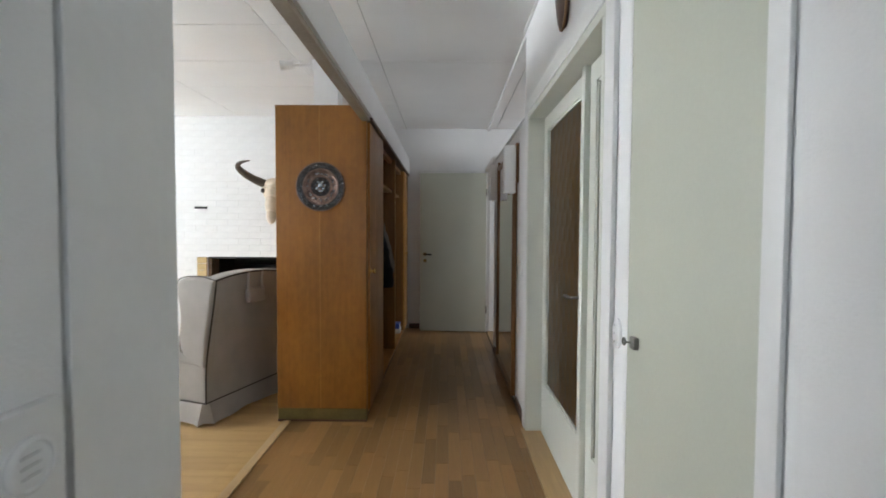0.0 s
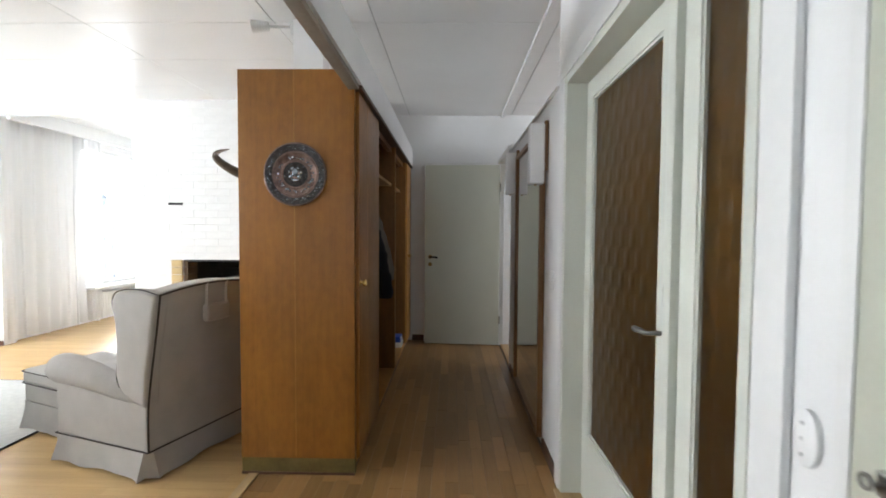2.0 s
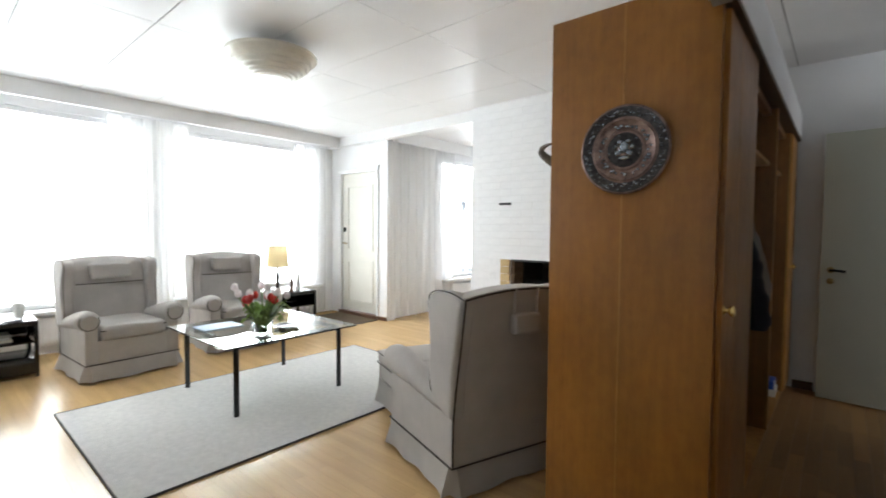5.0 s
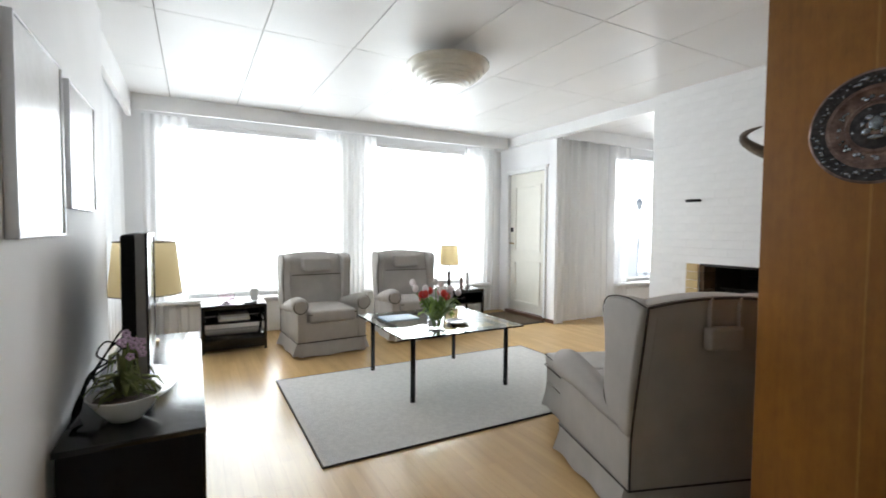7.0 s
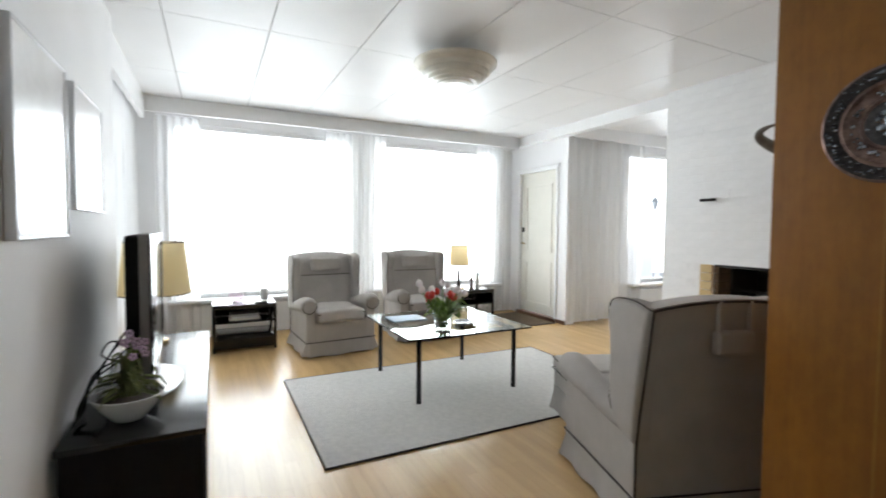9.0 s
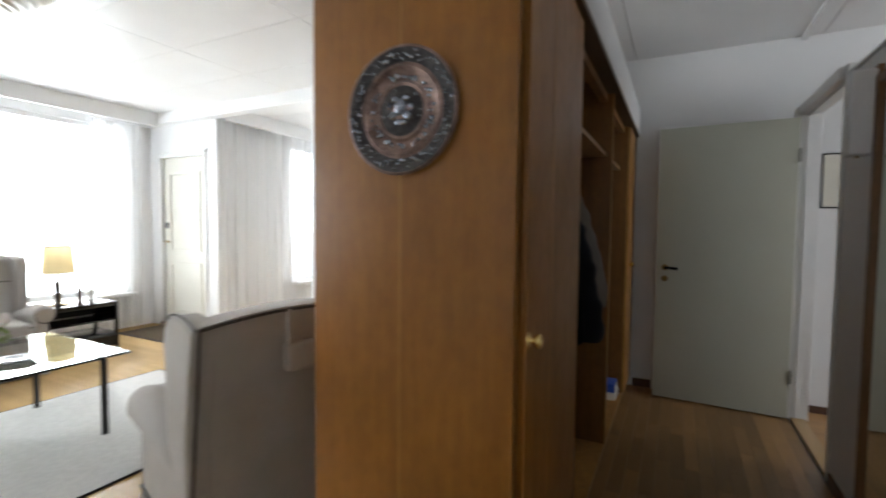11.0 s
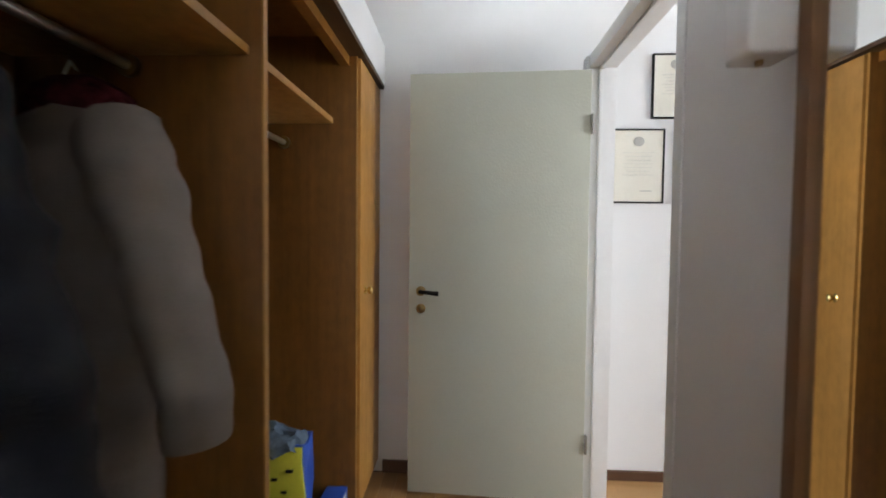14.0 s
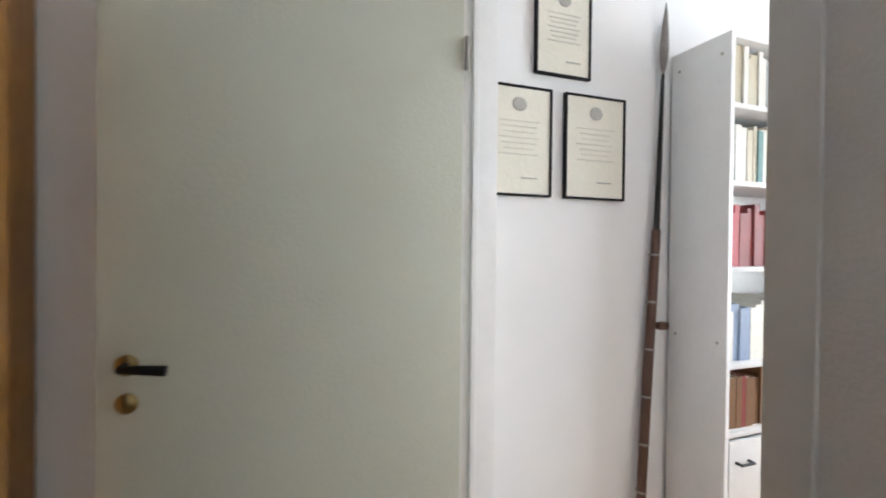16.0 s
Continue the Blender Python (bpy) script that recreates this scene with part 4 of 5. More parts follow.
rocker = thing("light_switch", "small white rocker switch on the hall wall", "light switch")
part("plate", box(0.628, 0.6395, 3.06, 3.13, 0.99, 1.09, 0.004), WHITE_TRIM, rocker)
part("rocker", box(0.622, 0.628, 3.08, 3.11, 1.015, 1.065, 0.003), WHITE_TRIM, rocker)

shield = thing("carved_shield", "dark carved wooden oval hung over the door", "wall decoration")
bm = lathe([(0.002, 0), (0.09, 0.0), (0.10, 0.015), (0.085, 0.03), (0.03, 0.045), (0.002, 0.047)], 28)
bmesh.ops.transform(bm, matrix=Matrix.Translation((0.639, 1.97, 2.36)) @ Matrix.Rotation(radians(-90), 4, "Y") @ Matrix.Diagonal((1.55, 0.75, 1, 1)), verts=bm.verts)
part("board", bm, SPEAR_WOOD, shield)
part("rim", tube([(0.622, 1.97 + 0.073 * math.cos(a), 2.36 + 0.152 * math.sin(a)) for a in np.linspace(0, 2 * math.pi, 33)], 0.006, 6), FRAME_WOOD, shield)

outlet = thing("switch_box", "white surface-mounted wall box with a round socket", "socket")
part("box", box(-0.394, -0.372, 0.20, 0.44, 0.86, 1.095, 0.008), WHITE_TRIM, outlet)
bm = lathe([(0.033, 0), (0.033, 0.006), (0.028, 0.009), (0.026, 0.004), (0.002, 0.004)], 28)
bmesh.ops.transform(bm, matrix=Matrix.Translation((-0.372, 0.385, 1.03)) @ Matrix.Rotation(radians(90), 4, "Y"), verts=bm.verts)
part("socket_face", bm, WHITE_TRIM, outlet)
for dz in (-0.012, 0, 0.012):
    part("slot", box(-0.3685, -0.3665, 0.373, 0.397, 1.028 + dz, 1.032 + dz), CANVAS, outlet)
structure("corner_post", [(-0.414, -0.391, 0.473, 0.715, 0, H)], WHITE_TRIM, "white painted wall end trim", "trim")

# ---- chimney wall ----
chimney = structure("wall_chimney", [
    (-3.29, -1.04, 5.3525, 8.7, 0.99, H), (-3.29, -2.76, 5.3525, 8.7, 0, 0.99), (-1.92, -1.04, 5.3525, 8.7, 0, 0.99), (-2.76, -1.92, 5.36, 8.7, 0, 0.42), (-2.76, -1.92, 5.95, 8.7, 0.42, 0.99)], MORTAR, "white painted brick chimney wall with an open fireplace", "wall")
fire = thing("fireplace", "open brick fireplace with a black iron grate", "fireplace")
part("lining", boxes([(-2.70, -1.98, 5.91, 5.945, 0.43, 0.985), (-1.975, -1.955, 5.44, 5.945, 0.43, 0.985), (-2.70, -1.98, 5.44, 5.905, 0.955, 0.985), (-2.70, -1.98, 5.40, 5.905, 0.425, 0.44), (-2.70, -2.688, 5.50, 5.905, 0.442, 0.953)]), SOOT, fire, "sooty firebox", smooth=False)
part("hood_edge", box(-2.76, -1.92, 5.352, 5.40, 0.965, 0.989, 0.003), IRON, fire)
bm = bmesh.new()
for k in range(9):
    tube([(-2.62 + k * 0.075, 5.55, 0.47), (-2.62 + k * 0.075, 5.5, 0.62), (-2.62 + k * 0.075, 5.52, 0.78)], 0.008, 6, bm)
for z in (0.5, 0.62, 0.76):
    tube([(-2.66, 5.52, z), (-1.98, 5.52, z)], 0.01, 6, bm)
part("grate", bm, IRON, fire, "black iron fire grate")
part("fireback", box(-2.6, -2.05, 5.88, 5.9, 0.45, 0.86, 0.01), IRON, fire)
for k in range(7):
    z = 0.44 + k * 0.078
    for y0, y1 in ((5.352, 5.60), (5.61, 5.86)) if k % 2 else ((5.352, 5.47), (5.48, 5.73), (5.74, 5.90)):
        part("brick", box(-2.765, -2.715, y0, y1, z, min(z + 0.0745, 0.985), 0.004, 1), BRICK_SOOTY, fire)
for k in range(7):
    z = 0.44 + k * 0.078
    part("brick", box(-2.885, -2.768, 5.335, 5.352, z, min(z + 0.0745, 0.985), 0.004, 1), BRICK_YELLOW, fire)

hook = thing("wall_hook", "small dark iron bracket on the chimney wall", "bracket")
part("bar", box(-2.88, -2.74, 5.29, 5.315, 1.56, 1.585, 0.004), IRON, hook)
part("stem", box(-2.82, -2.80, 5.315, 5.35, 1.566, 1.578), IRON, hook)

trophy = thing("cattle_skull", "bleached horned cattle skull hung on the chimney wall", "wall trophy")
bm = bmesh.new()
for (x, y, z), r in (((-1.90, 5.22, 1.83), (0.12, 0.11, 0.085)), ((-1.90, 5.17, 1.73), (0.105, 0.09, 0.10)), ((-1.90, 5.13, 1.60), (0.075, 0.07, 0.13)), ((-1.90, 5.11, 1.47), (0.055, 0.05, 0.09)), ((-1.985, 5.17, 1.77), (0.045, 0.06, 0.045)), ((-1.815, 5.17, 1.77), (0.045, 0.06, 0.045)), ((-1.90, 5.29, 1.81), (0.06, 0.065, 0.06))):
    ball((x, y, z), r, 16, bm)
part("skull", bm, BONE, trophy)
for s in (-1, 1):
    part("eye_socket", ball((-1.90 + s * 0.095, 5.112, 1.76), (0.025, 0.012, 0.028), 10), PIPING, trophy)
    pts = [(-1.90 + s * d, y, z) for d, y, z in ((0.07, 5.20, 1.83), (0.14, 5.18, 1.86), (0.22, 5.14, 1.90), (0.29, 5.09, 1.95), (0.34, 5.05, 2.005), (0.335, 5.03, 2.045), (0.28, 5.01, 2.07), (0.19, 5.0, 2.085))]
    part("horn", tube(curved(pts, 4), [0.05 - 0.045 * (k / 28) ** 1.8 for k in range(29)], 14), HORN, trophy, "dark curved horn")

spot = thing("spot_lamp", "small white ceiling spotlight near the wardrobe", "ceiling lamp")
part("arm", tube([(-0.96, 3.56, 2.615), (-1.12, 3.52, 2.605)], 0.011, 8), WHITE_TRIM, spot)
part("base", box(-0.97, -0.951, 3.54, 3.6, 2.56, 2.655, 0.005), WHITE_TRIM, spot)
bm = tube([(-1.10, 3.525, 2.607), (-1.2, 3.50, 2.595)], [0.03, 0.042], 16)
part("head", bm, WHITE_TRIM, spot)

# ---- ceiling lamp ----
lamp = thing("ceiling_lamp", "round stepped cream glass ceiling lamp", "ceiling lamp", (-3.36, 2.98, 2.405))
prof = [(0.004, 0.0), (0.06, 0.003)]
for k in range(7):
    r = 0.08 + k * 0.034
    prof += [(r, 0.006 + 0.0034 * k * k), (r + 0.022, 0.002 + 0.0034 * (k + 0.3) ** 2)]
prof += [(0.325, 0.155), (0.325, 0.175), (0.30, 0.182), (0.12, 0.185)]
part("shade", lathe(prof, 48), CREAM_GLASS, lamp, "stepped cream pressed glass")
part("canopy", lathe([(0.09, 0.186), (0.09, 0.2535), (0.02, 0.2538)], 28), WHITE_TRIM, lamp)


# ---- wing chairs ----
def wing_chair(name, label, at, turn, pouch=False):
    """Front is local +x; the origin is on the floor at the middle."""
    c = thing(name, label, "armchair", at, turn, "wing chairs")
    sk = bmesh.new()
    a = [(-0.358, -0.36), (0.355, -0.36), (0.355, 0.36), (-0.358, 0.36)]
    n = 24
    lo, hi = [], []
    for k in range(4):
        (x0, y0), (x1, y1) = a[k], a[(k + 1) % 4]
        ox, oy = (y1 - y0) / math.hypot(x1 - x0, y1 - y0), -(x1 - x0) / math.hypot(x1 - x0, y1 - y0)
        for i in range(n):
            f = i / n
            x, y = x0 + (x1 - x0) * f, y0 + (y1 - y0) * f
            out = 0.022 + 0.045 * abs(2 * f - 1) ** 7 + 0.006 * math.sin(f * 17 + k)
            if i == 0:
                out = -0.02
            lo.append(sk.verts.new((x + ox * out, y + oy * out, 0.014 + 0.007 * math.sin(f * 9 + k))))
            hi.append(sk.verts.new((x, y, 0.152)))
    for i in range(4 * n):
        j = (i + 1) % (4 * n)
        sk.faces.new((lo[i], lo[j], hi[j], hi[i]))
    sk.faces.new(hi)
    part("skirt", sk, FABRIC, c, "pleated cloth skirt")
    part("seat_body", box(-0.33, 0.348, -0.34, 0.34, 0.145, 0.35, 0.012, 3), FABRIC, c)
    cu = box(-0.22, 0.375, -0.25, 0.25, 0.335, 0.455, 0.045, 4)
    bmesh.ops.subdivide_edges(cu, edges=[e for e in cu.edges if e.calc_length() > 0.2], cuts=3, use_grid_fill=True)
    for v in cu.verts:
        if v.co.z > 0.42:
            v.co.z += 0.02 * math.cos(v.co.y * 5) * math.cos((v.co.x - 0.08) * 4)
    cushion = part("seat_cushion", cu, FABRIC, c)
    part("piping", tube([(-0.2, -0.245, 0.425), (0.37, -0.245, 0.425), (0.37, 0.245, 0.425), (-0.2, 0.245, 0.425)], 0.005, 6), PIPING, cushion, "dark piping")
    part("foot_plinth", box(-0.33, 0.33, -0.32, 0.32, 0.0, 0.14), BLACK_MATT, c)
    for s in (-1, 1):
        arm = part("arm", extrude_outline([(-0.352, 0.15), (0.352, 0.15), (0.350, 0.50), (0.10, 0.49), (-0.20, 0.455), (-0.352, 0.455)], s * 0.265, s * 0.358, 0.012, 3), FABRIC, c)
        pts = [(-0.30, s * 0.315, 0.425), (-0.12, s * 0.322, 0.455), (0.08, s * 0.328, 0.495), (0.25, s * 0.330, 0.517), (0.325, s * 0.330, 0.517), (0.36, s * 0.330, 0.515), (0.374, s * 0.330, 0.513)]
        part("arm_roll", tube(pts, [0.05, 0.062, 0.072, 0.082, 0.084, 0.076, 0.058], 22), FABRIC, arm)
        ring = [(0.366, s * 0.330 + 0.069 * math.cos(t), 0.513 + 0.069 * math.sin(t)) for t in np.linspace(0, 2 * math.pi, 21)]
        part("piping", tube(ring, 0.004, 6), PIPING, arm, "dark piping")
        out = [(-0.362, 0.385), (-0.30, 0.395), (-0.215, 0.43), (-0.165, 0.485), (-0.155, 0.55), (-0.165, 0.64), (-0.172, 0.72), (-0.162, 0.82), (-0.135, 0.89), (-0.135, 0.94), (-0.165, 0.978), (-0.25, 0.996), (-0.36, 0.996), (-0.456, 0.975), (-0.438, 0.85), (-0.392, 0.6)]
        wing = extrude_outline(out, s * 0.285, s * 0.375, 0.026, 4)
        for v in wing.verts:
            v.co.y += s * 0.012 * math.sin(min(1, max(0, (v.co.z - 0.48) / 0.5)) * math.pi)
        w = part("wing", wing, FABRIC, c)
        edge = [(x, s * 0.357, z) for x, z in ((-0.360, 0.152), (-0.361, 0.3), (-0.368, 0.42), (-0.398, 0.6), (-0.435, 0.8), (-0.463, 0.98))]
        part("piping", tube(curved(edge, 3), 0.005, 6), PIPING, w, "dark piping")
        front = [(x + 0.002, s * 0.368, z) for x, z in ((-0.205, 0.445), (-0.163, 0.495), (-0.155, 0.55), (-0.165, 0.64), (-0.172, 0.72), (-0.162, 0.82), (-0.137, 0.89), (-0.137, 0.94), (-0.167, 0.979), (-0.25, 0.998), (-0.36, 0.998), (-0.462, 0.978))]
        part("piping", tube(curved(front, 3), 0.0032, 6), PIPING, w, "dark piping")
    back = bmesh.new()
    nz, ny = 14, 12
    front, rear = [], []
    for j in range(nz + 1):
        v = j / nz
        f, r = [], []
        for i in range(ny + 1):
            u = 2 * i / ny - 1
            top = 0.985 + 0.035 * (1 - u * u)
            z = 0.15 + (top - 0.15) * v
            w = 0.354
            f.append(back.verts.new((-0.16 - 0.12 * v + 0.035 * math.cos(u * 1.4) * math.sin(v * 3.0) + (-0.06 if j == nz else 0), u * (w - 0.02), z)))
            r.append(back.verts.new((-0.355 - 0.105 * (max(0, z - 0.34) / 0.66) ** 1.15, u * w, z)))
        front.append(f)
        rear.append(r)
    for g, flip in ((front, False), (rear, True)):
        for p, q in zip(g, g[1:]):
            for i in range(ny):
                quad = (p[i], p[i + 1], q[i + 1], q[i])
                back.faces.new(quad[::-1] if flip else quad)
    for i in range(ny):
        back.faces.new((front[-1][i], front[-1][i + 1], rear[-1][i + 1], rear[-1][i]))
    for j in range(nz):
        back.faces.new((front[j][0], front[j + 1][0], rear[j + 1][0], rear[j][0]))
        back.faces.new((front[j][-1], rear[j][-1], rear[j + 1][-1], front[j + 1][-1]))
    b = part("backrest", back, FABRIC, c)
    part("piping", tube([(-0.463, u * 0.358, 0.975 + 0.035 * (1 - u * u)) for u in np.linspace(-1, 1, 13)], 0.006, 6), PIPING, b, "dark piping")
    part("piping", tube([(-0.362, -0.363, 0.152), (-0.362, 0.363, 0.152), (0.358, 0.363, 0.152), (0.358, -0.363, 0.152), (-0.362, -0.363, 0.152)], 0.0045, 6), PIPING, c, "dark piping above the skirt")
    part("seam", tube([(-0.208 + 0.03 * math.cos(u * 4), u, 0.775) for u in np.linspace(-0.27, 0.27, 9)], 0.004, 6), PIPING, b, "dark seam")
    hp = box(-0.255, -0.165, -0.165, 0.165, 0.815, 0.965, 0.038, 5)
    bmesh.ops.subdivide_edges(hp, edges=[e for e in hp.edges if e.calc_length() > 0.12], cuts=3, use_grid_fill=True)
    for v in hp.verts:
        v.co += 0.012 * Vector(noise.noise_vector(v.co * 9 + Vector((turn, 0, 0))))
    pill = part("head_cushion", hp, FABRIC, c, "small head cushion")
    if pouch:
        for y in (-0.07, 0.07):
            part("strap", box(-0.472, -0.452, y - 0.006, y + 0.006, 0.86, 1.012, 0.002), FABRIC, pill)
        part("pouch", box(-0.482, -0.436, -0.085, 0.085, 0.79, 0.89, 0.02, 4), FABRIC, pill, "weighted pouch hung over the back")
    return c


wing_chair("wing_chair", "grey-beige upholstered wing chair by the window", (-5.12, 2.42, 0), 4)
wing_chair("wing_chair", "grey-beige upholstered wing chair between windows", (-5.26, 3.54, 0), -4)
wing_chair("wing_chair", "pale grey upholstered wing chair with dark piping beside the wardrobe", (-1.71, 3.31, 0.0), 161.6, True)

otto = thing("footstool", "pale grey upholstered footstool with a pleated skirt", "footstool", (-2.42, 3.60, 0), 158)
bm = box(-0.2, 0.2, -0.24, 0.24, 0.015, 0.19)
bmesh.ops.subdivide_edges(bm, edges=bm.edges, cuts=7, use_grid_fill=True)
for v in bm.verts:
    f = max(0.0, 0.15 - v.co.z) / 0.135
    v.co.x *= 1 + f * (0.025 + 0.05 * abs(v.co.y / 0.24) ** 8 + 0.015 * math.sin(v.co.y * 40))
    v.co.y *= 1 + f * (0.02 + 0.05 * abs(v.co.x / 0.2) ** 8 + 0.015 * math.sin(v.co.x * 40))
part("base", bm, FABRIC, otto, "flared pleated skirt")
part("body", box(-0.2, 0.2, -0.24, 0.24, 0.19, 0.31, 0.015, 3), FABRIC, otto)
cush = part("cushion", box(-0.21, 0.21, -0.25, 0.25, 0.305, 0.40, 0.035, 4), FABRIC, otto)
for z in (0.31, 0.385):
    part("piping", tube([(-0.2, -0.25, z), (0.2, -0.25, z), (0.212, -0.24, z), (0.212, 0.24, z), (0.2, 0.252, z), (-0.2, 0.252, z)], 0.004, 6), PIPING, cush, "dark piping")
part("feet", boxes([(-0.18, -0.14, -0.22, -0.18, 0, 0.03), (0.14, 0.18, -0.22, -0.18, 0, 0.03), (-0.18, -0.14, 0.18, 0.22, 0, 0.03), (0.14, 0.18, 0.18, 0.22, 0, 0.03)]), BLACK_MATT, otto)

# ---- rug and glass table ----
bm = box(-4.15, -2.575, 1.80, 4.36, 0.0, 0.011, 0.003)
rug = thing("rug", "flat pale grey woven rug with dark bound edge", "rug")
part("weave", bm, RUG, rug)
part("binding", boxes([(-4.156, -2.569, 1.792, 1.80, 0, 0.012), (-4.156, -2.569, 4.36, 4.368, 0, 0.012), (-4.157, -4.15, 1.80, 4.36, 0, 0.012), (-2.575, -2.568, 1.80, 4.36, 0, 0.012)]), RUG_EDGE, rug, smooth=False)

table = thing("coffee_table", "square glass coffee table on black steel legs", "table", (-3.62, 3.03, 0.011))
top = part("tabletop", box(-0.52, 0.52, -0.535, 0.535, 0.488, 0.50, 0.003), glass("table_glass", (0.86, 0.95, 0.93)), table, "clear greenish glass", smooth=False)
for sx in (-1, 1):
    for sy in (-1, 1):
        x, y = sx * 0.43, sy * 0.42
        part("leg", tube([(x, y, 0.0), (x, y, 0.42), (x, y, 0.455), (x - sx * 0.012, y - sy * 0.012, 0.472), (x - sx * 0.03, y - sy * 0.03, 0.478)], 0.019, 12), BLACK, table)
for s in (-1, 1):
    part("rail", box(-0.41, 0.41, s * 0.41 - 0.012, s * 0.41 + 0.012, 0.463, 0.487), BLACK, table)
    part("rail", box(s * 0.42 - 0.012, s * 0.42 + 0.012, -0.39, 0.39, 0.463, 0.487), BLACK, table)

vase = thing("vase", "clear glass vase with red and white tulips", "vase", (-3.30, 2.86, 0.511))
part("glass", lathe([(0.062, 0.0), (0.066, 0.01), (0.074, 0.15), (0.070, 0.15), (0.06, 0.015), (0.002, 0.013)], 28), CLEAR, vase)
rnd = random.Random(11)
for k in range(17):
    red = k < 8
    a, lean = k * 2.4 + rnd.uniform(-0.4, 0.4), rnd.uniform(0.05, 0.19)
    h = rnd.uniform(0.20, 0.27) if red else rnd.uniform(0.26, 0.34)
    tip = Vector((lean * math.cos(a), lean * math.sin(a), h))
    st = part("stem", tube([(0.02 * math.cos(a), 0.02 * math.sin(a), 0.02), (0.35 * tip.x, 0.35 * tip.y, 0.5 * h), tip], 0.004, 6), STEM, vase)
    bm = lathe([(0.006, 0), (0.022, 0.012), (0.026, 0.03), (0.018, 0.05), (0.006, 0.06)], 9, tip)
    part("bloom", bm, RED_PETAL if red else WHITE_PETAL, st, "tulip bloom")
for k in range(60):
    a, r, h = rnd.uniform(0, 6.28), rnd.uniform(0.07, 0.2), rnd.uniform(0.14, 0.25)
    bm = bmesh.new()
    w = rnd.uniform(0.018, 0.028)
    sx, sy = -math.sin(a) * w, math.cos(a) * w
    pts = [(0.2 * r, 0.08), (0.55 * r, 0.6 * h + 0.05), (0.85 * r, h), (1.05 * r, h * 0.85)]
    wid = [0.4, 1, 0.8, 0.05]
    l = [bm.verts.new((q * math.cos(a) + sx * u, q * math.sin(a) + sy * u, z)) for (q, z), u in zip(pts, wid)]
    m = [bm.verts.new((q * math.cos(a) * 0.96, q * math.sin(a) * 0.96, z - 0.006)) for q, z in pts]
    n = [bm.verts.new((q * math.cos(a) - sx * u, q * math.sin(a) - sy * u, z)) for (q, z), u in zip(pts, wid)]
    for i in range(3):
        bm.faces.new((l[i], l[i + 1], m[i + 1], m[i]))
        bm.faces.new((m[i], m[i + 1], n[i + 1], n[i]))
    part("leaf", bm, LEAF, vase)
bowl = solid("dark_dish", lathe([(0.05, 0.511), (0.08, 0.518), (0.10, 0.533), (0.095, 0.533), (0.07, 0.523), (0.002, 0.52)], 28, (-3.42, 3.12, 0)), BLACK, "small dark dish on the glass table", "dish")
solid("magazine", box(-3.95, -3.72, 2.62, 2.92, 0.5115, 0.519, 0.002), material("pale_blue_cover", (0.25, 0.38, 0.5), 0.4, vary=0.2), "pale blue magazine lying on the table", "magazine")


# ---- side tables ----
def side_table(at, w, d, label):
    s = thing("side_table", label, "side table", at, 0, "side tables")
    part("top", box(-d, 0, 0, w, 0.465, 0.49, 0.003), BLACK, s)
    part("shelf", box(-d + 0.01, -0.01, 0.031, w - 0.031, 0.295, 0.312, 0.003), BLACK, s)
    part("box_base", box(-d + 0.01, -0.005, 0.002, w - 0.002, 0.03, 0.17, 0.004), BLACK, s)
    part("back_panel", box(-d + 0.004, -d + 0.014, 0.031, w - 0.031, 0.313, 0.464), BLACK_MATT, s)
    for y in (0.006, w - 0.018):
        part("side_panel", box(-d + 0.031, -0.031, y, y + 0.012, 0.296, 0.464), BLACK, s)
    part("rail", box(-0.03, -0.012, 0.031, w - 0.031, 0.445, 0.464), BLACK, s)
    for x in (-d, -0.03):
        for y in (0, w - 0.03):
            part("leg", box(x, x + 0.03, y, y + 0.03, 0, 0.464, 0.003), BLACK, s)
    return s


side_table((-5.32, 1.26, 0), 0.62, 0.44, "low black lacquered side table with a shelf")
side_table((-5.30, 4.02, 0), 0.62, 0.44, "low black lacquered side table beside the chair")
for k, (y, w) in enumerate(((1.42, 0.30), (1.44, 0.26), (1.43, 0.28))):
    solid("book", box(-5.62, -5.40, y, y + w, 0.3125 + k * 0.021, 0.332 + k * 0.021, 0.002), (PAPER, CANVAS, INK)[k], "pale book lying on the side table shelf", "book", "books on the shelf")
pink = thing("glass_bowl", "pale pink glass bowl on the side table", "bowl", (-5.5, 1.50, 0.4905))
part("bowl", lathe([(0.03, 0), (0.075, 0.02), (0.085, 0.10), (0.08, 0.10), (0.07, 0.025), (0.002, 0.012)], 24), PINK_GLASS, pink)
solid("candle_cup", lathe([(0.035, 0.4905), (0.04, 0.55), (0.045, 0.62), (0.04, 0.62), (0.03, 0.5), (0.002, 0.497)], 20, (-5.56, 1.78, 0)), CERAMIC, "white ceramic candle cup on the side table", "cup")
solid("small_dish", lathe([(0.03, 0.4905), (0.07, 0.505), (0.066, 0.507), (0.002, 0.498)], 20, (-5.42, 1.72, 0)), CERAMIC, "small pale dish on the side table", "dish")


